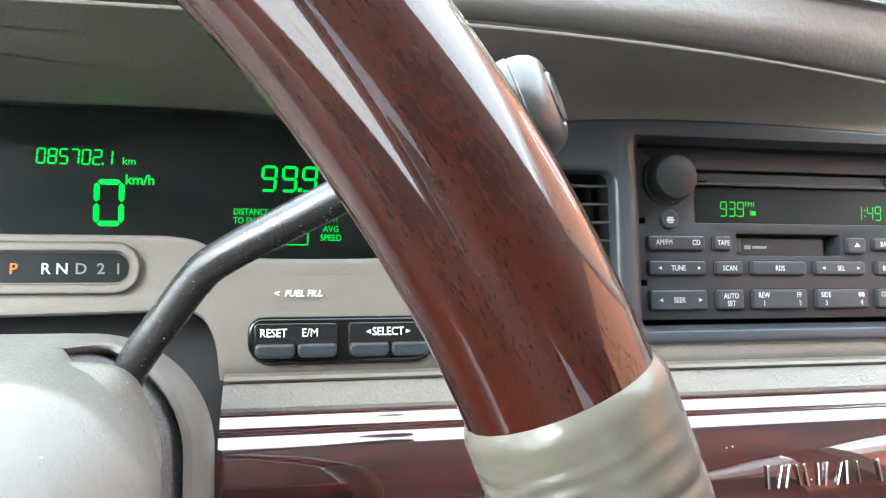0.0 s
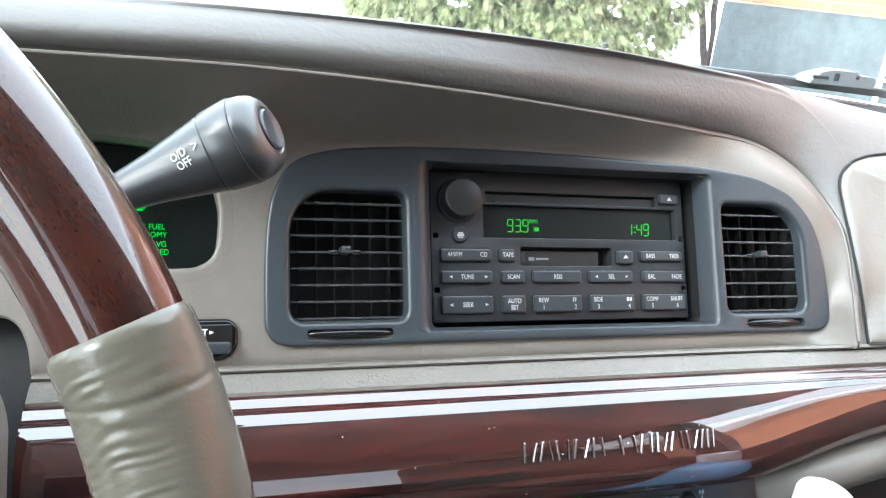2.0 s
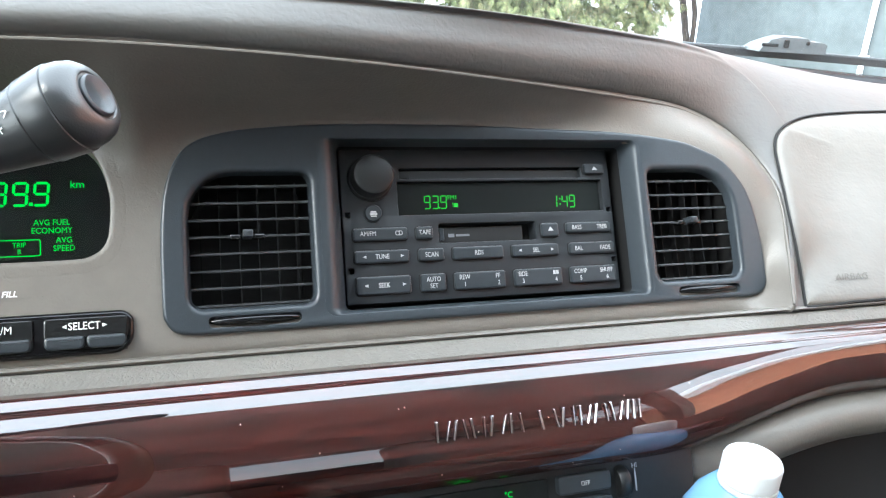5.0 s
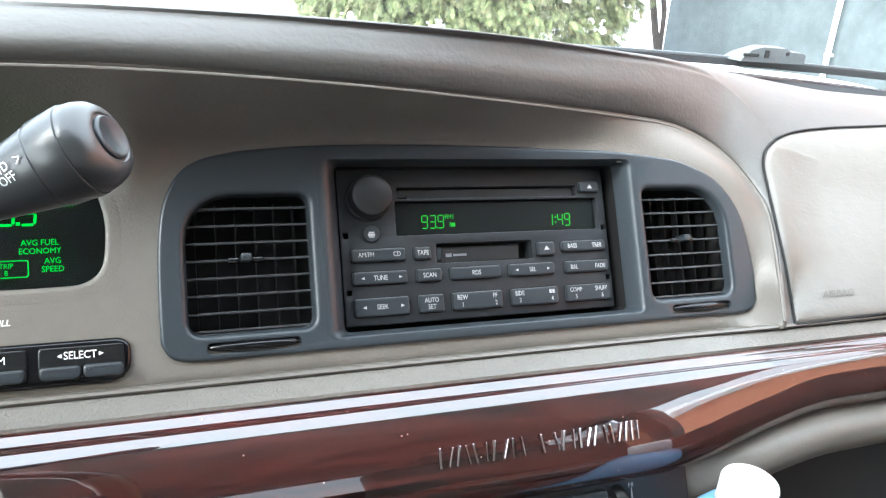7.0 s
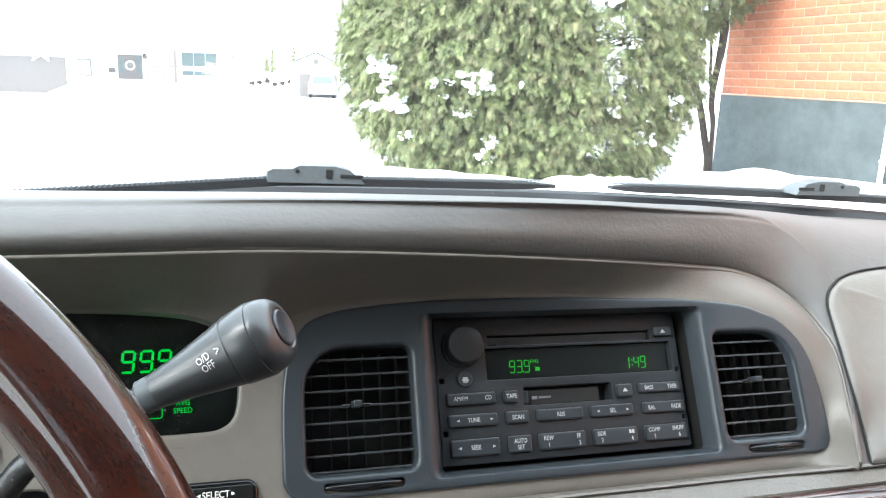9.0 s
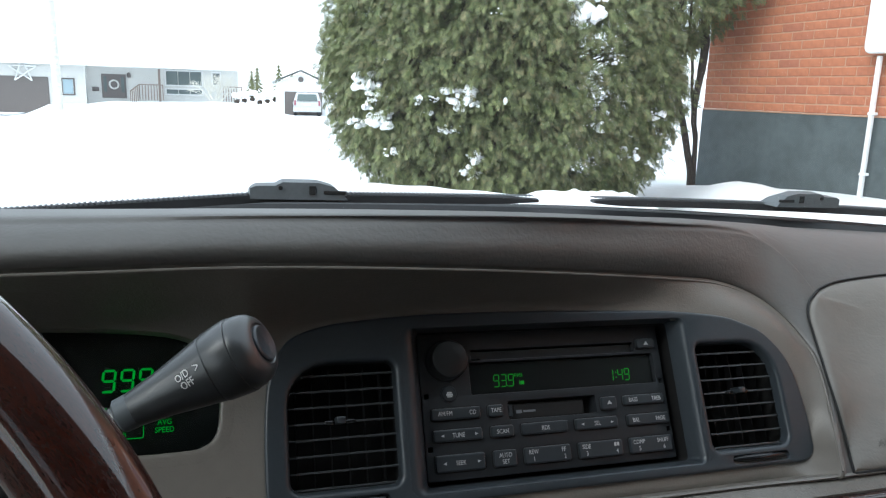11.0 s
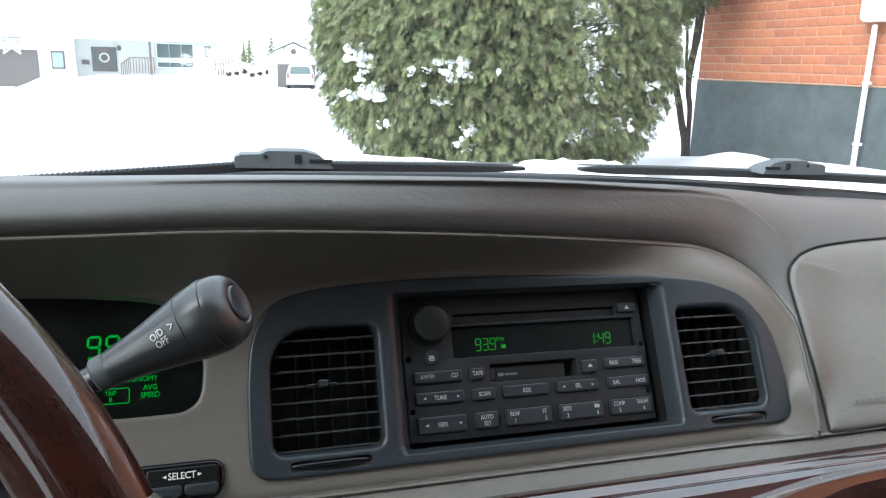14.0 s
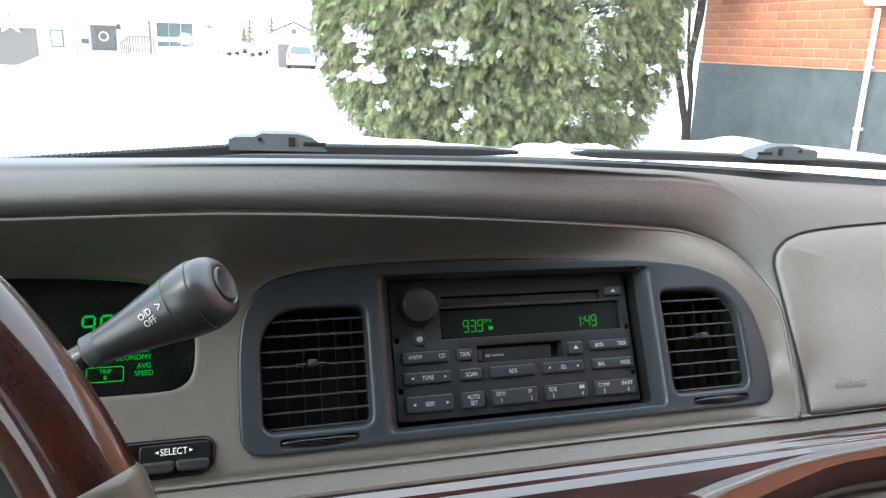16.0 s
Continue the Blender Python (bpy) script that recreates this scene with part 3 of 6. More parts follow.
    for off, dy in ((-0.0120, 0.0006), (-0.0095, 0.0001), (-0.0065, -0.0002), (-0.004, -0.0004), (-0.0012, -0.0003), (-0.0003, 0.0005), (0.0, 0.0018), (0.0, 0.012)):
        line = inset(COLUMN_GAP, off)
        rows.append([Vector((line[k][0], depth(max(x0, line[k][0]), max(z0, line[k][1])) + dy, line[k][1])) for k in edge])
    o = part("column_rim", loft(rows), TAUPE, d)
    o.matrix_basis = f.matrix_basis
    # bright rolled lip of the face under the pad
    line = []
    for k in range(0, len(cr), 3):
        q = (cr[min(k + 3, len(cr) - 1)] - cr[max(k - 3, 0)])
        nrm = Vector((q.z, 0, -q.x)).normalized()
        line.append(cr[k] + nrm * 0.0030 + Vector((0, -0.0053, 0)))
    o = part("face_lip", tube(line, 0.0009, 8), TAUPE, d, "rolled lip along the top of the face")
    o.matrix_basis = f.matrix_basis
    # Unseen black box added to stop light leaking in behind the face.
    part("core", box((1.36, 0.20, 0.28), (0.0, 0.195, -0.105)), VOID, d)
    def fwd(x):
        u = min(1, max(0, (x - 0.11) / 0.08))
        return -0.011 * u * u * (3 - 2 * u)
    # ledge, grained strip
    bm = loft([[Vector((x, y + fwd(x), z)) for x in np.linspace(-0.298, 0.82, 120)] for y, z in ((0.0, -0.0735), (-0.0215, -0.0735), (-0.0270, -0.0743), (-0.0282, -0.0757), (-0.0268, -0.0768), (-0.015, -0.0772))])
    o = part("ledge", bm, TAUPE, d)
    o.matrix_basis = f.matrix_basis
    bm = loft([[Vector((x, y + 0.7 * fwd(x) * (1 - min(1, max(0, (-0.0765 - z) / 0.012))), z)) for x in np.linspace(-0.298, 0.82, 120)] for y, z in ((-0.005, -0.0772), (-0.0285, -0.0774), (-0.0305, -0.0784), (-0.0325, -0.0800), (-0.0390, -0.0862), (-0.0385, -0.0885), (-0.02, -0.089))])
    o = part("grained_strip", bm, STRIP, d, "grained leather strip above the wood")
    o.matrix_basis = f.matrix_basis
    return d


def within(poly, x, z):
    """Whether a point lies inside an outline."""
    c = False
    n = len(poly)
    for i in range(n):
        (ax, az), (bx, bz) = poly[i], poly[i - 1]
        if (az > z) != (bz > z) and x < (bx - ax) * (z - az) / (bz - az) + ax:
            c = not c
    return c


CLUSTER = [(-0.56, -0.012), (-0.325, -0.012), (-0.312, -0.014), (-0.300, -0.020), (-0.290, -0.022), (-0.236, -0.022), (-0.223, -0.0202), (-0.2162, -0.0140), (-0.2140, -0.002),
           (-0.2145, 0.014), (-0.2215, 0.0328), (-0.238, 0.0440), (-0.27, 0.0498), (-0.31, 0.0522), (-0.56, 0.0522)]
CLUSTER = [(p.x, p.y) for p in spline([Vector((a, b, 0)) for a, b in CLUSTER[1:-1]], 4)]
CLUSTER = [(-0.56, -0.012)] + CLUSTER + [(-0.56, 0.0522)]
BEZEL_OUT = [(-0.174, -0.0645), (-0.15, -0.0645), (-0.05, -0.0645), (0.05, -0.0645), (0.15, -0.0645), (0.176, -0.0645), (0.1850, -0.0628), (0.1902, -0.0580), (0.1915, -0.050), (0.1905, -0.020), (0.184, 0.008), (0.168, 0.028), (0.152, 0.036), (0.133, 0.042), (0.090, 0.047), (0.049, 0.0485),
             (-0.027, 0.0505), (-0.096, 0.050), (-0.140, 0.047), (-0.158, 0.044), (-0.170, 0.040), (-0.178, 0.034), (-0.184, 0.024), (-0.188, 0.010), (-0.190, -0.014), (-0.190, -0.049), (-0.1887, -0.0565), (-0.1838, -0.0625)]
BEZEL_OUT = [(p.x, p.y) for p in spline([Vector((a, b, 0)) for a, b in BEZEL_OUT + BEZEL_OUT[:1]], 3)][:-1]
KEYHOLE = rrect(-0.287, -0.0685, -0.2055, -0.0505, 0.006)
GATE = rrect(-0.50, -0.0355, -0.338, -0.0175, 0.009)
COLUMN_GAP = [(-0.30, -0.095), (-0.3008, -0.0765), (-0.3022, -0.063), (-0.3050, -0.054), (-0.3095, -0.0482), (-0.317, -0.0458), (-0.335, -0.0464), (-0.40, -0.0478), (-0.70, -0.0485), (-0.70, -0.095)]
COLUMN_GAP = [(p.x, p.y) for p in spline([Vector((a, b, 0)) for a, b in COLUMN_GAP[:8]], 4)] + COLUMN_GAP[8:]
dash = dashboard()


def centre_bezel():
    b = thing("centre_bezel", DASH, "slate grey plastic bezel round the radio and air vents", "bezel")
    radio_hole = rrect(-0.0924, -0.0558, 0.0960, 0.0405, 0.003)
    mouth = rrect(-0.1062, -0.0595, 0.1036, 0.0418, 0.006)
    vl = rrect(-0.1765, -0.0512, -0.111, 0.0222, (0.007, 0.006, 0.006, 0.024))
    vr = rrect(0.108, -0.0512, 0.172, 0.0222, (0.006, 0.008, 0.026, 0.005))
    sl = rrect(-0.1675, -0.0612, -0.1195, -0.0556, 0.0025)
    sr = rrect(0.1215, -0.0612, 0.1685, -0.0556, 0.0025)
    part("frame", plate(BEZEL_OUT, -0.0195, 0.0, 0.0018, (mouth, vl, vr, sl, sr), (0.0001, 0.0030, 0.0030, 0.0006, 0.0006), (-0.0193, -0.0118, -0.0118, 0.006, 0.006), hole_flare=(0.0, 0.0006, 0.0006, 0.0, 0.0)), BEZEL, b)
    rows = []
    for k in range(19):
        u = 1 - (1 - k / 18) ** 1.6
        y = -0.01945 + 0.0140 * u ** 3.0
        rows.append([Vector((p[0] + (q[0] - p[0]) * u, y, p[1] + (q[1] - p[1]) * u)) for p, q in zip(mouth, radio_hole)])
    rows.append([Vector((x, -0.0045, z)) for x, z in radio_hole])
    part("recess", loft(rows, True), BEZEL, b, "soft cove sloping in to the radio")
    for h in (sl, sr):
        x0, x1 = min(p[0] for p in h), max(p[0] for p in h)
        part("slot_floor", box((x1 - x0 + 0.004, 0.001, 0.009), ((x0 + x1) / 2, -0.001, -0.0578)), VOID, b)
        n = 16
        pts = [(x0 + 0.001 + (x1 - x0 - 0.002) * i / n, -0.0170 - 0.0030 * math.sin(math.pi * i / n), -0.0580) for i in range(n + 1)]
        part("vent_lever", tube(pts, [0.0010 + 0.0015 * math.sin(math.pi * min(1, max(0, i / n))) ** 0.5 for i in range(n + 1)], 14), JET, b, "gloss black thumb lever")
    return b


centre_bezel()


def vent(x0, x1, rad, cols, knob_x):
    v = thing("air_vent", DASH, "black air vent with thin slats and a centre thumb tab", "air vent", group="dashboard air vents")
    out = rrect(x0, -0.0515, x1, 0.0225, rad)
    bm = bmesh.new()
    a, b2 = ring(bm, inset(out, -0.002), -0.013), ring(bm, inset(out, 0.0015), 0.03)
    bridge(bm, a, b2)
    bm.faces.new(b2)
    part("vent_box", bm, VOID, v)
    for i in range(8):
        z = 0.0155 - 0.0093 * i
        xa, xb = x0, x1
        for px in np.linspace(x0, (x0 + x1) / 2, 60):
            if within(out, px, z):
                xa = px
                break
        for px in np.linspace(x1, (x0 + x1) / 2, 60):
            if within(out, px, z):
                xb = px
                break
        # Dark body; the lighter strip on its front paints the caught light.
        bm = box((xb - xa, 0.0040, 0.0010), ((xa + xb) / 2, -0.0100, z), 0.0004, 1)
        s = part("slat", bm, KEY, v)
        part("front_edge", box((xb - xa, 0.0009, 0.0015), ((xa + xb) / 2, -0.0122, z), 0.0004, 1), SLAT, s)
    for i in range(cols):
        x = x0 + (x1 - x0) * (i + 0.7) / (cols + 0.4)
        part("rear_vane", box((0.0008, 0.006, 0.068), (x, 0.0005, -0.0145)), VANE, v)
    part("thumb_tab", box((0.0055, 0.010, 0.0042), (knob_x, -0.0140, -0.0115), 0.0008), BUTTON, v, "grey thumb tab")
    for s in (-1, 1):
        part("tab_link", box((0.006, 0.006, 0.0028), (knob_x + s * 0.0062, -0.0105, -0.0125), 0.0008), KEY, v)
    return v


vent(-0.1775, -0.110, (0.007, 0.006, 0.006, 0.024), 6, -0.1455)
vent(0.107, 0.174, (0.006, 0.008, 0.026, 0.005), 6, 0.1400)


def radio():
    r = thing("car_radio", DASH, "charcoal car radio with green display and cassette slot", "car radio")
    face = rrect(-0.0905, -0.053, 0.0905, 0.040, 0.0012, 2)
    slot = rrect(-0.054, 0.0215, 0.0695, 0.0285, 0.0006, 1)
    tape = rrect(-0.0315, -0.0185, 0.0335, -0.0065, 0.0008, 1)
    dis = rrect(-0.056, -0.0008, 0.084, 0.0200, 0.0006, 1)
    holes = [rrect(x - 0.0017, z - 0.0017, x + 0.0017, z + 0.0017, 0.0004, 1) for x, z in ((-0.0872, 0), (0.0878, 0), (-0.0872, -0.0333), (0.0878, -0.0333))]
    part("face_plate", plate(face, 0.0, 0.02, 0.0008, (slot, tape, dis, *holes), 0.0004, 0.012), RADIO, r)
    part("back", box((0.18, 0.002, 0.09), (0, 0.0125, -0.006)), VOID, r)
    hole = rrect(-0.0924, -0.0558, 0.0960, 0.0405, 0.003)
    # Walls coloured near black to paint the shaded gap round the radio.
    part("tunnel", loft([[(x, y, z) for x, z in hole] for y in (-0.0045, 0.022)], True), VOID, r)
    part("disc_slot", plate(rrect(-0.0535, 0.0222, 0.069, 0.0275, 0.0004, 1), 0.003, 0.01, 0.0005), BLACK, r)
    part("slot_lip", box((0.112, 0.004, 0.0012), (0.008, 0.0022, 0.0222)), RADIO, r)
    part("tape_door", plate(rrect(-0.0315, -0.0185, 0.026, -0.0085, 0.0006, 1), 0.004, 0.01, 0.0006), BLACK, r)
    part("tape_hinge", box((0.0035, 0.004, 0.008), (-0.0295, 0.0035, -0.0128), 0.0004, 1), BUTTON, r)
    bars("tape_mark", [(-0.0245, -0.0147, -0.0205, -0.0125), (-0.0195, -0.0143, -0.0105, -0.0129)], 0.0035, DIMP, r, "small grey emblem bars")
    part("screen", plate(rrect(-0.0557, -0.0005, 0.0837, 0.0197, 0.0004, 1), 0.0035, 0.01, 0.0004), SCREEN, r, "black display glass")
    digits("frequency", "93.9", -0.0385, 0.0036, 0.0078, 0.0036, 0.0053, 0.0033, GREEN_DIM, r, thick=0.08)
    text("band", "FM1", -0.0232, 0.0092, 0.0026, 0.0033, GREEN_DIM, r)
    bars("band_mark", [(-0.0192, 0.0042, -0.0165, 0.0066), (-0.0200, 0.0042, -0.0196, 0.0072)], 0.0033, GREEN_DIM, r)
    digits("clock", "1:49", 0.0482, 0.0026, 0.0078, 0.0036, 0.0053, 0.0033, GREEN_DIM, r, thick=0.09)
    k = part("volume_knob", lathe([(0.0140, 0), (0.0140, 0.0014), (0.0134, 0.0022), (0.0128, 0.0024), (0.0122, 0.0100), (0.0116, 0.0114), (0.0104, 0.0120), (0.0, 0.0115)], 48), BLACK, r, "round black volume knob")
    k.matrix_basis = pose(-0.0722, 0.0, 0.0222, 90)
    b = part("mute_button", lathe([(0.0052, 0), (0.0052, 0.0015), (0.0047, 0.0022), (0.0, 0.0024)], 32), BUTTON, r)
    b.matrix_basis = pose(-0.0720, 0.0, 0.0008, 90)
    bars("mute_mark", [(-0.0742, -0.0006, -0.0698, 0.0006), (-0.0737, 0.0008, -0.0703, 0.0018), (-0.0737, -0.0016, -0.0703, -0.0009)], -0.0026, PRINT, r)

    def key(x0, z0, x1, z1, marks, name="button", y=0.0):
        out = rrect(x0, z0, x1, z1, 0.0016, 3)
        # Slightly larger black plate paints the gap shadow round the key.
        part("button_well", plate(inset(out, -0.0006), y - 0.0003, y + 0.002, 0.0002), VOID, r)
        k = part(name, plate(out, y - 0.0028, y + 0.004, 0.0010), BUTTON, r)
        for kind, cx, cz, h in marks:
            if kind in ("l", "r", "u"):
                arrow("mark", cx, cz, h, kind, y - 0.00295, PRINT, k)
            else:
                text("print", kind, cx, cz - h / 2, h, y - 0.00295, PRINT, k, "CENTER", 0.80, bold=0.00003)
        return k
    h = 0.0028
    key(-0.0850, -0.0158, -0.0520, -0.0083, (("AM/FM", -0.0762, -0.0117, h), ("CD", -0.0575, -0.0118, h)))
    key(-0.0465, -0.0158, -0.0360, -0.0083, (("TAPE", -0.0412, -0.0118, h),))
    key(0.0365, -0.0172, 0.0485, -0.0085, (("u", 0.0425, -0.0126, 0.0020),))
    key(0.0540, -0.0152, 0.0862, -0.0086, (("BASS", 0.0612, -0.0118, h), ("TREB", 0.0795, -0.0118, h)))
    key(0.0712, 0.0236, 0.0860, 0.0304, (("u", 0.0786, 0.0268, 0.0020),), "eject_button")
    for x0, x1, m in ((-0.0850, -0.0520, (("l", -0.0790, -0.0255, 0.0013), ("TUNE", -0.0685, -0.0255, h), ("r", -0.0565, -0.0255, 0.0013))), (-0.0460, -0.0300, (("SCAN", -0.038, -0.0255, h),)),
                      (-0.0243, 0.0092, (("RDS", -0.0075, -0.0255, h),)), (0.0150, 0.0472, (("l", 0.0202, -0.0255, 0.0013), ("SEL", 0.0311, -0.0255, h), ("r", 0.0422, -0.0255, 0.0013))),
                      (0.0550, 0.0875, (("BAL", 0.0612, -0.0255, h), ("FADE", 0.0805, -0.0255, h)))):
        key(x0, -0.0292, x1, -0.0217, m)
    for x0, x1, m in ((-0.0850, -0.0520, (("l", -0.0790, -0.0425, 0.0014), ("SEEK", -0.0685, -0.0425, h), ("r", -0.0565, -0.0425, 0.0014))),
                      (-0.0460, -0.0300, (("AUTO", -0.038, -0.0405, h), ("SET", -0.038, -0.0445, h))),
                      (-0.0245, 0.0090, (("REW", -0.0182, -0.0402, h), ("1", -0.0182, -0.0446, h), ("FF", 0.0035, -0.0402, h), ("2", 0.0040, -0.0446, h))),
                      (0.0150, 0.0480, (("SIDE", 0.0205, -0.0402, h), ("3", 0.0205, -0.0446, h), ("4", 0.0432, -0.0446, h))),
                      (0.0540, 0.0870, (("COMP", 0.0608, -0.0402, h), ("5", 0.0608, -0.0446, h), ("SHUFF", 0.0795, -0.0402, h), ("6", 0.0800, -0.0446, h)))):
        k = key(x0, -0.0478, x1, -0.0372, m)
    bars("mark", [(0.0413, -0.0414, 0.0430, -0.0390), (0.0434, -0.0414, 0.0451, -0.0390)], -0.00295, PRINT, r)
    return r


radio()


# ---- instrument cluster, column, wheel, lever ----
def cluster():
    c = thing("instrument_cluster", DASH, "dark digital instrument cluster with green figures, engine off", "instrument cluster")
    bm = bmesh.new()
    a, b = ring(bm, inset(CLUSTER, -0.002), -0.004), ring(bm, inset(CLUSTER, -0.012), 0.062)
    bridge(bm, a, b)
    bm.faces.new(b)
    part("housing", bm, SCREEN, c)
    lens = part("lens", plate(inset(CLUSTER, -0.001), 0.004, 0.006, 0.0005), LENS, c, "clear smoked plastic lens")
    lens.visible_shadow = False
    y = 0.0605
    digits("odometer", "085702.1", -0.4015, 0.0338, 0.0078, 0.0038, 0.00555, y, GREEN, c, thick=0.11)
    text("unit", "km", -0.3592, 0.0342, 0.0040, y, GREEN, c)
    digits("speed", "0", -0.3715, 0.0020, 0.0225, 0.0125, 0.02, y, GREEN, c, lean=0.0, thick=0.13)
    text("unit", "km/h", -0.3575, 0.0235, 0.0052, y, GREEN, c, bold=0.0001)
    digits("trip_distance", "99.9", -0.2860, 0.0217, 0.0135, 0.0072, 0.0112, y, GREEN, c, lean=0.08, thick=0.12)
    text("unit", "km", -0.2440, 0.0320, 0.0046, y, GREEN, c)
    text("caption", "DISTANCE\nTO EMPTY", -0.3010, 0.0030, 0.0034, y, GREEN, c, squeeze=0.82)
    text("caption", "AVG FUEL\nECONOMY", -0.2540, 0.0046, 0.0034, y, GREEN, c, "CENTER", 0.9)
    text("caption", "TRIP\nB", -0.2715, -0.0074, 0.0028, y, GREEN, c, "CENTER", 0.9)
    text("caption", "AVG\nSPEED", -0.2475, -0.0062, 0.0034, y, GREEN, c, "CENTER", 0.9)
    o, i = rrect(-0.2830, -0.0090, -0.2600, 0.0012, 0.0015, 3), rrect(-0.2824, -0.0084, -0.2606, 0.0006, 0.001, 3)
    bm = bmesh.new()
    bridge(bm, ring(bm, o, y), ring(bm, i, y))
    part("caption_box", bm, GREEN, c, smooth=False)
    return c


cluster()


def gear_indicator():
    g = thing("gear_indicator", DASH, "gear position window with white letters, P lit orange", "gear indicator")
    hump = rrect(-0.50, -0.0385, -0.3335, -0.0145, 0.0119, 6)
    win = rrect(-0.48, -0.0325, -0.3395, -0.0208, 0.0055, 5)
    part("surround", plate(hump, -0.0191, -0.012, 0.0042, (win,), 0.0045, -0.010), TAUPE, g)
    part("window", plate(inset(win, -0.001), -0.0165, -0.010, 0.0005), SCREEN, g)
    for s, x, m in (("P", -0.3850, ORANGE), ("R", -0.3725, GREYP), ("N", -0.3660, GREYP), ("D", -0.3585, DIMP), ("2", -0.3505, DIMP), ("1", -0.3435, DIMP)):
        text("letter", s, x, -0.0292, 0.0046, -0.0170, m, g, "CENTER", 1.0, bold=0.00008)
    return g


gear_indicator()


def trip_keys():
    k = thing("trip_computer_keys", DASH, "black trip computer key block with white lettering", "key block")
    out = KEYHOLE
    part("surround", plate(inset(rrect(-0.287, -0.0685, -0.2055, -0.0505, (0.0085, 0.0085, 0.005, 0.005)), -0.0018), -0.0195, -0.010, 0.0018), JET, k)
    for x0, x1 in ((-0.2860, -0.2490), (-0.2445, -0.2065)):
        part("key_panel", plate(rrect(x0, -0.0675, x1, -0.0515, (0.0065 if x0 < -0.26 else 0.003, 0.0065 if x0 > -0.26 else 0.003, 0.002, 0.002)), -0.0210, -0.015, 0.0008), KEY, k)
        for a, b in ((x0 + 0.0006, (x0 + x1) / 2 - 0.0004), ((x0 + x1) / 2 + 0.0004, x1 - 0.0006)):
            part("key", plate(rrect(a, -0.0670, b, -0.0606, (0.003, 0.003, 0.0018, 0.0018)), -0.0242, -0.018, 0.0014), BUTTON, k)
    text("lettering", "RESET", -0.2775, -0.0576, 0.0036, -0.0212, WHITE, k, "CENTER", 0.86, bold=0.00006)
    text("lettering", "E/M", -0.2615, -0.0576, 0.0036, -0.0212, WHITE, k, "CENTER", 0.92, bold=0.00005)
    text("lettering", "SELECT", -0.2262, -0.0575, 0.0036, -0.0212, WHITE, k, "CENTER", 0.86, bold=0.00006)
    arrow("mark", -0.2350, -0.0558, 0.0014, "l", -0.0212, WHITE, k)
    arrow("mark", -0.2172, -0.0558, 0.0014, "r", -0.0212, WHITE, k)
    return k


trip_keys()
text("fuel_side_lettering", "<  FUEL FILL", -0.2775, -0.0395, 0.0028, -0.0185, WHITE, dash, squeeze=1.0, shear=0.2, bold=0.0001).matrix_basis = pose(0, 0, 0, -28.5, 0, 0)


def wood_trim():
    w = thing("wood_trim", DASH, "glossy red-brown burr wood trim across the dashboard", "trim")
    prof = [(-0.020, -0.0875), (-0.0405, -0.0879), (-0.0428, -0.0893), (-0.0440, -0.0915), (-0.0453, -0.0936), (-0.0468, -0.0946), (-0.0490, -0.0953), (-0.0503, -0.0963), (-0.0515, -0.0985), (-0.0527, -0.1008), (-0.0541, -0.1045), (-0.0553, -0.109), (-0.0564, -0.116), (-0.0570, -0.126),
            (-0.0560, -0.137), (-0.0520, -0.146), (-0.0460, -0.1515), (-0.040, -0.1535), (-0.02, -0.1535)]
    xs = list(np.linspace(-0.298, 0.85, 120))
    rows = []
    for x in xs:
        k = min(1, max(0, (x - 0.07) / 0.16))
        k = k * k * (3 - 2 * k)
        s = 1 - 0.34 * k
        rows.append([Vector((x, y + 0.010 * k * max(0, (-0.1 - z) / 0.05), -0.0955 + (z + 0.0955) * s if z < -0.0955 else z)) for y, z in spline2(prof, 4)])
    bm = loft(rows)
    bm.faces.new([v for v in bm.verts][:len(rows[0])])
    part("veneer", bm, WOOD, w, angle=50)
    # bright emblem kept as slim plain bars
    x, y = -0.0610, -0.0578
    for n, wd in enumerate((8.5, 8, 9, 9.5, 8.5, 0, 11, 9, 8, 9, 8, 3, 6.5)):
        wd *= 0.00110
        if not wd:
            x += 0.0075
            continue
        bm = bmesh.new()
        box((0.0013, 0.0012, 0.0105), (0, 0, 0), 0.0003, 1, bm)
        o = part("emblem_bar", bm, CHROME, w, "bright metal emblem bar")
        o.matrix_basis = pose(x + 0.0012, y, -0.1232, 0, (0, 12, -10, 8)[n % 4], 0)
        if wd > 0.004:
            bm = bmesh.new()
            box((0.0008, 0.0012, 0.0100), (0, 0, 0), 0.0002, 1, bm)
            o = part("emblem_bar", bm, CHROME, w)
            o.matrix_basis = pose(x + wd - 0.0022, y, -0.1232, 0, (14, -12, 0, 16, -8)[n % 5], 0)
        x += wd + 0.0006
    return w


def spline2(prof, n):
    return [(p.x, p.y) for p in spline([Vector((a, b, 0)) for a, b in prof], n)]


wood_trim()

WC, WT, WR = Vector((-0.411, -0.295, 0.007)), math.degrees(0.446), 0.19
WHEEL = CAR @ pose(*WC, 90 - WT, 0, 0)       # wheel plane: local x across, y up the rim, z towards the driver


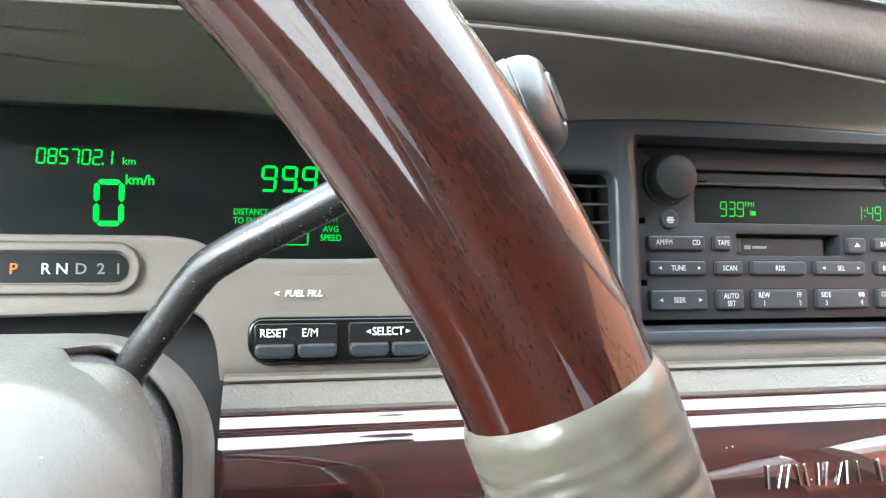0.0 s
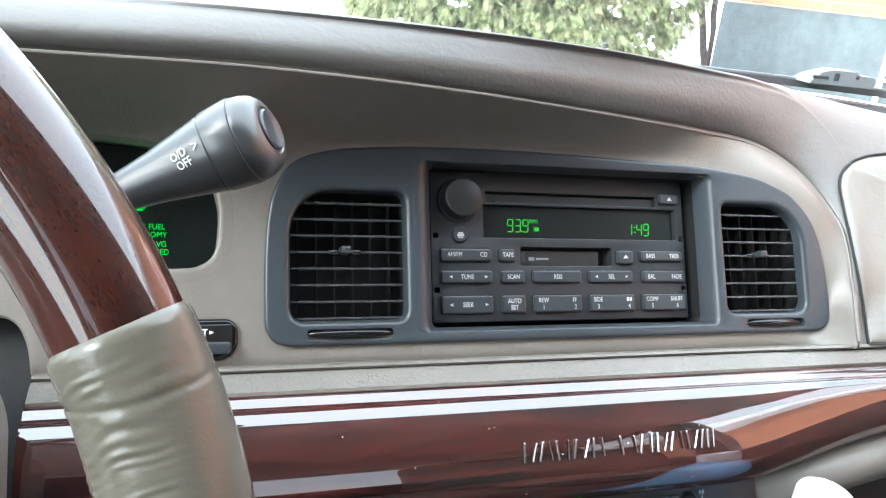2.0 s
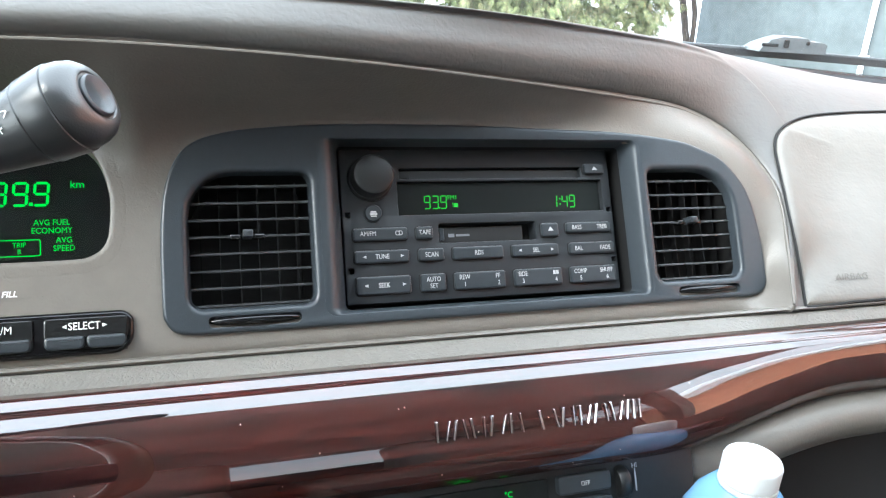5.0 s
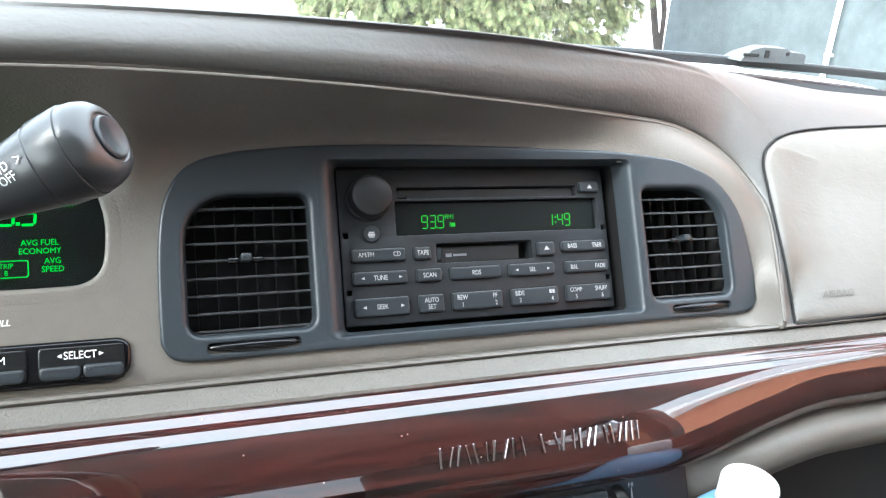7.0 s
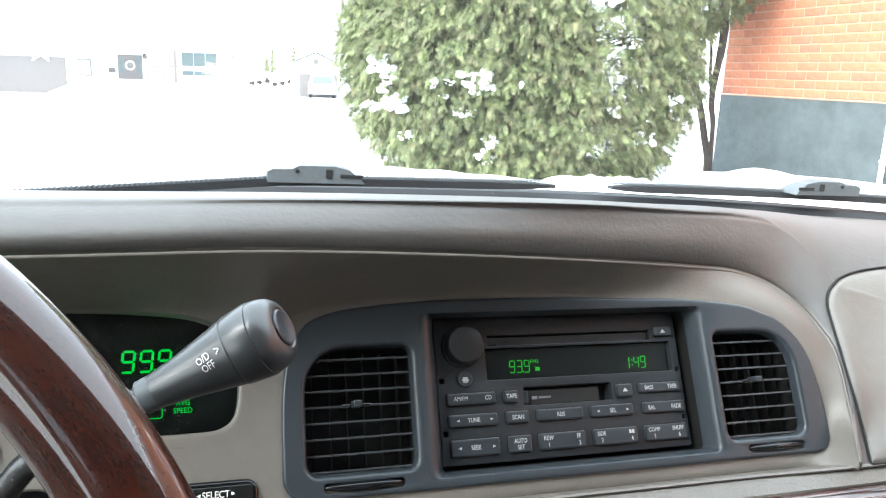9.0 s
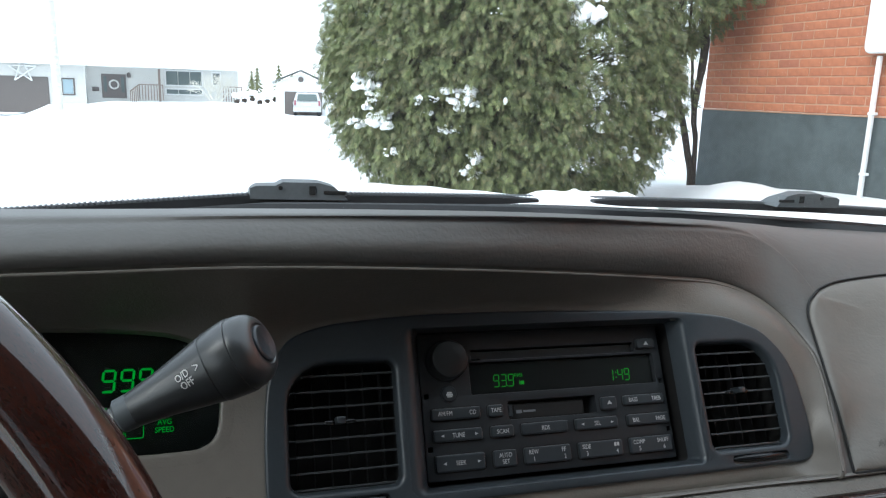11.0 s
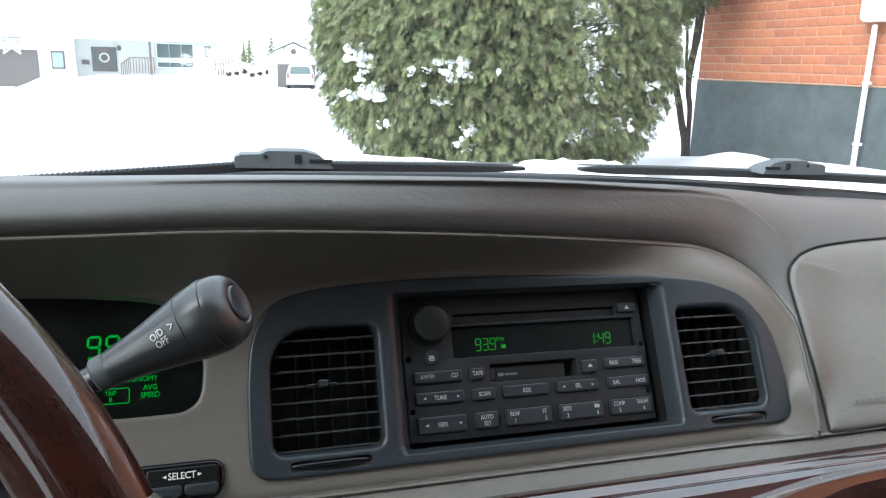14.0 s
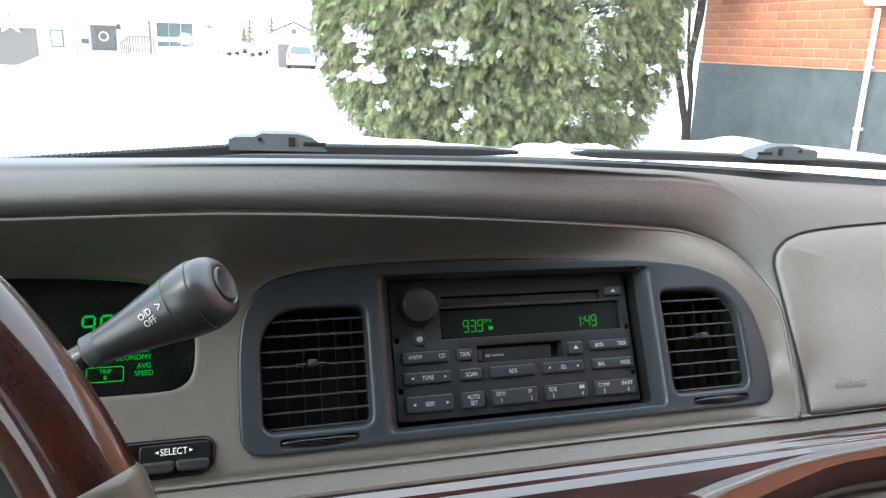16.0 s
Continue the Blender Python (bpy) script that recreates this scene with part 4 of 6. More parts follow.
def steering_wheel():
    w = thing("steering_wheel", WHEEL, "steering wheel with lacquered wood upper rim and taupe leather grips", "steering wheel")

    def arc(a0, a1, n, rx, ry, wrinkle=0.0, seg=28):
        rows = []
        for i in range(n + 1):
            a = radians(a0 + (a1 - a0) * i / n)
            d = Vector((math.cos(a), math.sin(a), 0))
            row = []
            for k in range(seg):
                b = 2 * math.pi * k / seg - math.pi / 2
                rr = 1.0
                if wrinkle:
                    q = i / n * 205.0                      # millimetres from the wood
                    inner = smooth(0.62 - 0.9 * math.cos(b) + 0.4 * noise.noise(Vector((q * 0.06, b, 0)))) * smooth((q - 3) / 6)
                    phase = q / 2.5 + 1.7 * noise.noise(Vector((math.cos(b) * 1.3, math.sin(b) * 1.3, q * 0.065))) + 0.5 * math.cos(b)
                    deep = smooth(0.5 + 1.3 * noise.noise(Vector((math.cos(b) * 2.5, math.sin(b) * 2.5, q * 0.2))))
                    rr += 0.15 * wrinkle * noise.noise(Vector((math.cos(b) * 0.8, math.sin(b) * 0.8, q * 0.09)))
                    rr += wrinkle * inner * (0.26 * deep * math.sin(2 * math.pi * phase) + 0.22 * noise.noise(Vector((math.cos(b) * 2, math.sin(b) * 2, q * 0.24))))
                    rr += -0.07 * max(0, 1 - q / 2.7) ** 2 - 0.018 * math.exp(-((q - 11.5 - 2.7 * math.sin(b + 0.6)) / 0.8) ** 2)
                row.append(d * (WR + rx * rr * math.cos(b)) + Vector((0, 0, ry * rr * math.sin(b))))
            rows.append(row)
        return rows
    rim = part("wood_rim", loft(arc(23.5, 156.5, 90, 0.0130, 0.0132), True, None, True, uv=(0.75, 1.5)), RIMWOOD, w, "lacquered red-brown wood rim")
    for a0, a1 in ((23.9, -38), (156.1, 218)):
        part("leather_grip", loft(arc(a0, a1, 600, 0.0141, 0.0143, 0.05, 64), True, None, True, uv=(1 / 600, 1 / 11)), GRIP, w, "wrinkled taupe leather grip")
    part("lower_rim", loft(arc(-38, -142, 50, 0.0130, 0.0132), True, None, True), RIMWOOD, w)
    bm = lathe([(0.0, -0.03), (0.075, -0.03), (0.088, -0.01), (0.085, 0.012), (0.06, 0.022), (0.0, 0.026)], 40)
    part("airbag_cover", bm, TAUPE, w)
    for s in (-1, 1):
        bm = loft([[Vector((s * x, y + 0.0, z)) for y, z in ((-0.03 * k, -0.012), (0.022 * k, -0.012), (0.026 * k, 0.002), (0.02 * k, 0.010), (-0.028 * k, 0.010), (-0.034 * k, 0.0))] for x, k in ((0.07, 1.3), (0.12, 1.0), (0.182, 1.0))], True, None, True)
        part("spoke", bm, BEZEL, w)
    return w


steering_wheel()


def column():
    c = thing("steering_column", WHEEL, "taupe plastic steering column shroud with a slot for the gear lever", "steering column")
    # half width, top, bottom and corner radius at depths along the column
    table = [(0.045, 0.040, 0.016, 0.05, 0.015), (0.050, 0.060, 0.030, 0.055, 0.026), (0.062, 0.080, 0.0430, 0.06, 0.034), (0.082, 0.0945, 0.0545, 0.066, 0.038), (0.100, 0.1045, 0.0630, 0.07, 0.0390), (0.105, 0.1075, 0.0660, 0.071, 0.0395), (0.108, 0.1074, 0.0668, 0.072, 0.0390),
             (0.135, 0.1042, 0.0688, 0.075, 0.0375), (0.150, 0.1040, 0.0708, 0.076, 0.038), (0.162, 0.1052, 0.0722, 0.077, 0.039), (0.1655, 0.1085, 0.0728, 0.080, 0.040), (0.170, 0.1115, 0.0730, 0.084, 0.042), (0.178, 0.1135, 0.0722, 0.086, 0.043), (0.21, 0.1135, 0.0700, 0.088, 0.043), (0.26, 0.111, 0.069, 0.09, 0.043)]
    T = np.array(table)
    n = 30

    def ease(v):
        v = min(1.0, max(0.0, v))
        return v * v * (3 - 2 * v)

    def open_share(i):
        """How far the lever slot is open at a point of the section's outline."""
        corner, k = divmod(i, n + 1)
        if corner == 2:
            return ease((80 - 90 * k / n) / 14)
        return 1.0 if corner == 1 else 0.0

    def row(depth, out=0.0):
        pts = []
        for i in range(4 * (n + 1)):
            s = depth(open_share(i))
            hw, hu, hd, r = (float(np.interp(s, T[:, 0], T[:, q])) for q in (1, 2, 3, 4))
            x, z = rrect(-hw, -hd, hw, hu, r, n)[i]
            d = Vector((x, z - 0.0)).normalized() * out
            pts.append(Vector((x + d.x, z + d.y, -s)))
        return pts

    def front(u):
        return 0.150 - 0.015 * u

    def back(u):
        return 0.150 + 0.015 * u
    rows = [row(lambda u, s=s: s) for s in (0.045, 0.050, 0.056, 0.062, 0.072, 0.082, 0.092, 0.100, 0.103, 0.105, 0.107, 0.109, 0.116, 0.124)]
    rows += [row(lambda u: front(u) - 0.002), row(lambda u: front(u) - 0.0003, -0.0003), row(front, -0.002), row(lambda u: front(u) - 0.003, -0.006)]
    part("shroud", loft(rows, True, None, False), SHROUD, c, angle=60)
    rows = [row(lambda u: back(u) + 0.008, -0.007), row(back, -0.002), row(lambda u: back(u) + 0.0004, -0.0004)] + [row(lambda u, s=s: max(s, back(u) + 0.001)) for s in (0.1635, 0.1655, 0.168, 0.1715, 0.175, 0.179, 0.186, 0.194)] + [row(lambda u: 0.196, -0.006), row(lambda u: 0.196, -0.03)]
    part("collar", loft(rows, True, None, False), SHROUD, c, angle=60)
    rows = [row(lambda u, s=s: s, -0.0045) for s in (0.120, 0.135, 0.150, 0.162, 0.18)]
    part("slot_liner", loft(rows, True, None, False), FOAM, c, "dark grey foam inside the slot")
    part("hub_core", lathe([(0.0, -0.05), (0.05, -0.05), (0.05, -0.02), (0.0, -0.02)], 24), BLACK, c)
    return c


column()


def gear_lever():
    g = thing("gear_lever", DASH, "black column gear lever with a tapered charcoal knob", "gear lever")
    pts = spline([(-0.326, -0.105, -0.080), (-0.3165, -0.122, -0.062), (-0.3045, -0.1325, -0.0465), (-0.2975, -0.1382, -0.0378), (-0.2905, -0.1430, -0.0320), (-0.270, -0.1525, -0.0215), (-0.2475, -0.161, -0.0105)], 8)
    part("shaft", tube(pts, 0.0052, 18), LEVER, g)
    a, tip = Vector((-0.2490, -0.1608, -0.0112)), Vector((-0.1982, -0.1715, 0.0118))
    d = (tip - a).normalized()
    q = d.to_track_quat("Z", "Y").to_matrix().to_4x4()
    m = Matrix.Translation(a) @ q
    n = (tip - a).length
    f = part("ferrule", lathe([(0.0054, -0.004), (0.0066, -0.003), (0.0068, 0.002), (0.0, 0.002)], 28), WIPER, g, "grey plastic ring")
    f.matrix_basis = m
    e = Vector((0.05, -1.0, -0.18))          # the end is cut to face the driver
    e = (m.inverted().to_3x3() @ (e - e.dot(d) * d)).normalized()

    def cut(bm):
        for v in bm.verts:
            f = min(1, max(0, (v.co.z / n - 0.55) / 0.45))
            v.co.z -= 0.36 * f * (v.co.x * e.x + v.co.y * e.y)
        return bm
    k = part("knob_sleeve", cut(lathe([(0.0, 0.0), (0.0060, 0.0), (0.0067, 0.002), (0.0088, n * 0.25), (0.0130, n * 0.56), (0.0134, n * 0.585), (0.0130, n * 0.60), (0.0, n * 0.60)], 44)), KNOBM, g)
    k.matrix_basis = m
    h = part("knob_head", cut(lathe([(0.0, n * 0.59), (0.0134, n * 0.595), (0.0141, n * 0.62), (0.0152, n * 0.78), (0.0152, n * 0.805), (0.0147, n * 0.81), (0.0149, n * 0.82), (0.0145, n * 0.87), (0.0134, n * 0.92), (0.0116, n * 0.952), (0.0096, n * 0.966), (0.0086, n * 0.966), (0.0082, n * 0.958), (0.0, n * 0.955)], 48)), KNOBM, g)
    h.matrix_basis = m
    b = part("end_button", cut(lathe([(0.0, n * 0.94), (0.0074, n * 0.945), (0.0074, n * 0.972), (0.0069, n * 0.982), (0.0064, n * 0.983), (0.0058, n * 0.978), (0.0, n * 0.972)], 40)), BEZEL, g, "round grey push button")
    b.matrix_basis = m
    def wrap(ob):
        """Lays flat lettering on the tapered sleeve."""
        for v in ob.data.vertices:
            s = (v.co - a).dot(d)
            ax = a + d * s
            r = (v.co - ax)
            v.co = ax + r.normalized() * (0.0072 + (0.0131 - 0.0067) * s / (n * 0.56))
    # printed legend on the sleeve, facing the driver
    c = a + d * n * 0.42
    fr = Vector((0.02, -1.0, -0.02))
    fr = (fr - fr.dot(d) * d).normalized()
    fr = (fr + 0.16 * d).normalized()
    up = Vector((-0.62, 0.0, 1.0))
    up = (up - up.dot(fr) * fr).normalized()
    R = Matrix((up.cross(fr), up, fr)).transposed().to_4x4()
    for s, ox, oz in (("O/D", -0.0010, 0.0006), ("OFF", -0.0006, -0.0027)):
        wrap(text("legend", s, 0, 0, 0.0026, 0, WHITE, g, "CENTER", 0.8, bold=0.00006, spin=Matrix.Translation(c + fr * 0.0112) @ R @ pose(ox, oz, 0)))
    wrap(text("legend", ">", 0, 0, 0.0034, 0, WHITE, g, "CENTER", 0.8, spin=Matrix.Translation(c + fr * 0.0112) @ R @ pose(0.0050, -0.0004, 0)))
    return g


lever = gear_lever()


def boot():
    """A saddle of grained plastic lying in the column's slot, with a neck round the lever."""
    b = thing("lever_boot", WHEEL, "grained taupe boot in the column slot at the lever's foot", "boot")
    rows = []
    for i in range(29):
        f = i / 28
        a = radians(78 - 84 * f)
        r = 0.0402 - 0.0010 * f
        c = Vector((0.0660, 0.0312))
        swell = math.sin(math.pi * min(1, max(0, 0.04 + 0.92 * f))) ** 0.6
        neck = math.exp(-((math.degrees(a) - 50) / 13) ** 2)
        s0, s1 = 0.128, 0.136 + 0.0240 * swell
        row = []
        for k in range(15):
            g = k / 14
            up = math.sin(math.pi * min(1, 0.30 + 0.70 * g)) ** 0.7 if g < 1 else 0
            rise = min(1.0, g / 0.4)
            rise = rise * rise * (3 - 2 * rise)
            rr = 0.0352 + (r - 0.0352) * rise - 0.0045 * (1 - swell) - 0.009 * (1 - up) * (1 if g > 0.4 else 0) + 0.0035 * neck * up + 0.0003 * noise.noise(Vector((a * 9, g * 5, 0)))
            row.append(Vector((c.x + rr * math.cos(a), c.y + rr * math.sin(a), -(s0 + (s1 - s0) * g))))
        rows.append(row)
    part("saddle", loft(rows), SHROUD, b)
    return b


boot()


# ---- cabin shell ----
def shell(name, bm, material, label, category="", m=CAR, kind="structure"):
    return tagged(_place(part(name, bm, material, None), m), label, category or name.split("_")[0], kind=kind)


def _place(ob, m):
    ob.matrix_basis = m
    return ob


shell("ceiling", box((1.5, 1.70, 0.03), (0, -1.17, 0.515), 0.01), HEADLINER, "grey cloth headliner under the roof", "headliner")
shell("floor", box((1.5, 2.7, 0.03), (0, -0.75, -0.58)), CARPET, "dark carpeted car floor", "floor")
shell("wall_rear", box((1.5, 0.05, 0.62), (0, -1.98, -0.28)), SEAT, "grey rear bulkhead behind the seats", "bulkhead")
shell("wall_front", box((1.5, 0.04, 0.50), (0, 0.30, -0.30)), CARPET, "dark firewall under the dashboard", "bulkhead")
for s, n in ((-1, "wall_left"), (1, "wall_right")):
    shell(n, box((0.05, 2.6, 0.60), (s * 0.78, -0.75, -0.28), 0.01), TAUPE, "taupe door panel below the window", "door panel")
    shell("pillar_front", tube([(s * 0.76, 0.34, 0.02), (s * 0.72, 0.0, 0.26), (s * 0.66, -0.30, 0.50)], 0.028, 10), HEADLINER, "grey windshield pillar trim", "pillar")
    shell("pillar_middle", box((0.06, 0.12, 0.52), (s * 0.75, -0.98, 0.26), 0.01), HEADLINER, "grey middle pillar trim", "pillar")
    shell("pillar_rear", box((0.06, 0.26, 0.52), (s * 0.74, -1.85, 0.26), 0.01), HEADLINER, "grey rear pillar trim", "pillar")
ws = shell("windshield", loft([[Vector((x, 0.36 - 0.10 * (x / 0.75) ** 2, 0.055)) for x in np.linspace(-0.74, 0.74, 24)], [Vector((x * 0.9, -0.33 - 0.05 * (x / 0.75) ** 2, 0.505)) for x in np.linspace(-0.74, 0.74, 24)]]), SHIELD, "clear sloping windshield", "windshield")
ws.visible_shadow = False
for s, n in ((-1, "window_left"), (1, "window_right")):
    shell(n, loft([[Vector((s * 0.775, y, 0.015)), Vector((s * 0.70, y, 0.505))] for y in (0.2, -0.3, -0.92)]), SIDE, "lightly tinted front side window glass", "window")
    shell(n + "_rear", loft([[Vector((s * 0.775, y, 0.015)), Vector((s * 0.70, y, 0.505))] for y in (-1.03, -1.4, -1.75)]), TINT, "dark tinted rear side window glass", "window")
shell("window_rear", loft([[Vector((-0.66, -1.96, 0.02)), Vector((0.66, -1.96, 0.02))], [Vector((-0.60, -1.80, 0.51)), Vector((0.60, -1.80, 0.51))]]), TINT, "tinted rear window glass", "window")


def seat(x, y):
    s = thing("front_seat", CAR @ pose(x, y, -0.36), "grey leather front seat", "car seat", group="front seats")
    part("cushion", box((0.52, 0.52, 0.18), (0, 0, 0), 0.05, 4), SEAT, s)
    part("backrest", box((0.54, 0.17, 0.60), (0, -0.30, 0.32), 0.06, 4), SEAT, s)
    part("headrest", box((0.28, 0.11, 0.18), (0, -0.32, 0.70), 0.04, 4), SEAT, s)
    return s


seat(-0.41, -0.72)
seat(0.41, -0.82)


def airbag_panel():
    """The passenger panel: its outline is laid on the dashboard's skin and raised a little."""
    a = thing("airbag_panel", CAR, "smooth taupe airbag panel set in the dashboard", "airbag panel")
    skin = [o for o in dash.children if o.name.startswith("brow_pad")][0].data
    tree = BVHTree.FromPolygons([v.co for v in skin.vertices], [p.vertices for p in skin.polygons])
    inv = pose(0, 0, 0, -28.5, 0, 0)
    o = Vector((-0.17, -0.41, 0.135))

    def drop(x, z, lift):
        way = (inv @ Vector((x, -0.02, z)) - o).normalized()
        hit = tree.ray_cast(o, way)
        if not hit[0]:
            hit = tree.find_nearest(inv @ Vector((x, -0.036, z)))
        p, n = hit[0], hit[1]
        n = n if n.dot(way) < 0 else -n
        return p + n * lift
    out = [(0.2205, -0.0740), (0.70, -0.0745), (0.72, -0.06), (0.72, 0.055), (0.70, 0.0665), (0.42, 0.0655), (0.309, 0.0628), (0.273, 0.0611), (0.247, 0.0587), (0.2316, 0.0550), (0.222, 0.0505), (0.2155, 0.0445), (0.2127, 0.036), (0.2135, 0.024), (0.2163, -0.003), (0.2190, -0.034)]
    out = out[:4] + [(p.x, p.y) for p in spline([Vector((a, b, 0)) for a, b in out[4:]], 4)]
    dense = []
    for i, p in enumerate(out):
        q = out[(i + 1) % len(out)]
        k = max(1, int(math.dist(p, q) / 0.008))
        dense += [(p[0] + (q[0] - p[0]) * j / k, p[1] + (q[1] - p[1]) * j / k) for j in range(k)]
    mid = (0.42, -0.005)
    rows = []
    for f, off, lift in ((1, -0.0004, -0.003), (1, 0.0003, 0.0002), (1, 0.0010, 0.0012), (1, 0.0025, 0.0020), (1, 0.005, 0.0026), (0.9, 0.003, 0.0028), (0.75, 0.003, 0.003), (0.5, 0.003, 0.003), (0.25, 0.003, 0.003), (0.02, 0.003, 0.003)):
        rows.append([drop(mid[0] + (x - mid[0]) * f, mid[1] + (z - mid[1]) * f, lift) for x, z in inset(dense, off)])
    part("panel", loft(rows, True, None, False), PANEL, a)
    groove = [drop(x, z, 0.0009) for x, z in inset(dense, -0.0012)]
    part("seam", tube(groove + groove[:1], 0.0010, 6, None, False), VOID, a, "dark panel seam")
    c, n0, x1 = drop(0.2605, -0.0600, 0.0034), drop(0.2605, -0.0520, 0.0034), drop(0.2705, -0.0600, 0.0034)
    up, rt = (n0 - c).normalized(), (x1 - c).normalized()
    R = Matrix((rt, up, rt.cross(up))).transposed().to_4x4()
    # Flat letters in a darker tone; the relief's shade is only coloured in.
    text("embossed_lettering", "AIRBAG", 0, 0, 0.0056, 0, EMBOSS, a, "CENTER", 1.0, spin=Matrix.Translation(c + rt.cross(up) * 0.0003) @ R)
    return a


airbag_panel()


def climate_panel():
    c = thing("climate_panel", DASH, "black climate control panel with green figures below the wood", "climate control")
    part("body", plate(rrect(-0.125, -0.225, 0.105, -0.149, 0.004), -0.036, 0.0, 0.002), BLACK, c)
    part("off_key", plate(rrect(0.0130, -0.1680, 0.0462, -0.1575, 0.0022), -0.0405, -0.03, 0.001), BUTTON, c)
    text("lettering", "OFF", 0.0296, -0.1640, 0.0026, -0.0407, WHITE, c, "CENTER", 0.9)
    w = part("fan_wheel", lathe([(0.0, -0.0035), (0.0085, -0.0035), (0.0095, -0.002), (0.0095, 0.002), (0.0085, 0.0035), (0.0, 0.0035)], 30), BLACK, c)
    w.matrix_basis = pose(0.0545, -0.034, -0.166, 0, 90, 0)
    part("key_row", plate(rrect(0.0130, -0.1820, 0.0462, -0.1710, 0.0022), -0.0405, -0.03, 0.001), BUTTON, c)
    bars("fan_scale", [(0.0632, -0.172, 0.0642, -0.1615), (0.0634, -0.1615, 0.0640, -0.1595)], -0.0372, GREYP, c)
    text("lettering", "HI", 0.0636, -0.1590, 0.0026, -0.0372, GREYP, c, "CENTER")
    part("screen", plate(rrect(-0.075, -0.178, 0.008, -0.1580, 0.001), -0.0375, -0.03, 0.0006), SCREEN, c)
    digits("temperature", "20", -0.046, -0.172, 0.0085, 0.004, 0.0062, -0.0379, GREEN, c)
    text("unit", "°C", -0.0185, -0.1648, 0.003, -0.0379, GREEN, c)
    return c


climate_panel()


def lower_dash():
    d = thing("lower_dashboard", DASH, "taupe lower dashboard with a dark storage pocket", "lower dashboard")
    xs = [0.096 + 0.73 * i / 60 for i in range(61)]
    rows = []
    for x in xs:
        k = min(1, max(0, (x - 0.07) / 0.16))
        k = k * k * (3 - 2 * k)
        zb = -0.0955 - 0.058 * (1 - 0.34 * k)
        g = min(1, max(0, (x - 0.096) / 0.07))
        g = 0.62 + 0.38 * g * g * (3 - 2 * g)
        rows.append([Vector((x, y * g, zb + dz)) for y, dz in [(p.x, p.y) for p in spline([Vector((u, v, 0)) for u, v in ((-0.02, 0.002), (-0.034, 0.001), (-0.044, -0.004), (-0.048, -0.012), (-0.044, -0.022), (-0.03, -0.028), (0.02, -0.029), (0.06, -0.03))], 4)]])
    part("knee_roll", loft(rows), TAUPE, d, angle=70)
    # Solid block, not hollow: the pocket's shade is its black colour.
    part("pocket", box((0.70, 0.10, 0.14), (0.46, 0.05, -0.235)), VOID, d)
    rows = [[Vector((x, y, z)) for y, z in ((-0.02, -0.175), (-0.03, -0.20), (-0.05, -0.26))] for x in (-0.62, -0.45, -0.298)]
    part("knee_panel", loft(rows), TAUPE, d)
    # Dark sheet standing in for the shaded gap round the column.
    part("column_gap", box((0.34, 0.01, 0.18), (-0.468, 0.012, -0.13)), RUBBER, d)
    return d


lower_dash()


def water_bottle():
    b = thing("water_bottle", CAR @ pose(0.0975, -0.158, -0.0885), "blue plastic water bottle with a white screw cap", "bottle")
    part("cap", lathe([(0.0, -0.0095), (0.0145, -0.0095), (0.0150, -0.0088), (0.0150, 0.001), (0.0142, 0.003), (0.0125, 0.0042), (0.0, 0.0046)], 48), CAPW, b, "white ribbed screw cap")
    part("cap_ring", lathe([(0.0, -0.0130), (0.0150, -0.0130), (0.0153, -0.0122), (0.0150, -0.0102), (0.0, -0.0102)], 40), CAPW, b)
    part("body", lathe([(0.0, -0.215), (0.030, -0.215), (0.033, -0.210), (0.033, -0.075), (0.0325, -0.055), (0.0300, -0.037), (0.0250, -0.025), (0.0190, -0.0170), (0.0145, -0.0135), (0.0, -0.0135)], 48), BOTTLE, b, "pale blue translucent bottle body")
    return b


water_bottle()
shell("floor_console", box((0.26, 0.30, 0.03), (0.06, -0.20, -0.315), 0.008), BLACK, "black tray on the transmission hump", "console")
shell("floor_hump", box((0.24, 1.2, 0.24), (0.05, -0.35, -0.45), 0.05, 3), CARPET, "carpeted transmission hump", "hump")


# ---- cowl, wipers and bonnet ----
def cowl():
    c = thing("cowl", CAR, "black plastic cowl panel at the foot of the windshield", "cowl")
    rows = []
    for x in np.linspace(-0.78, 0.78, 60):
        k = (x / 0.75) ** 2
        rows.append([Vector((x, y - 0.10 * k, z - 0.018 * max(0, x / 0.75) ** 2 - 0.055 * max(0, -0.18 - x))) for y, z in ((0.335, 0.058), (0.345, 0.0725), (0.352, 0.0745), (0.40, 0.064), (0.46, 0.05))])
    part("panel", loft(rows), RUBBER, c)
    bm = bmesh.new()
    for i in range(420):
        x = -0.70 + 1.44 * i / 419
        k = (x / 0.75) ** 2
        box((0.0013, 0.004, 0.0010), (x, 0.3475 - 0.10 * k, 0.0755 - 0.018 * max(0, x / 0.75) ** 2 - 0.055 * max(0, -0.18 - x)), bm=bm)
    tagged(part("grille_teeth", bm, RUBBER, c, smooth=False), kind="stuff")
    return c


cowl()


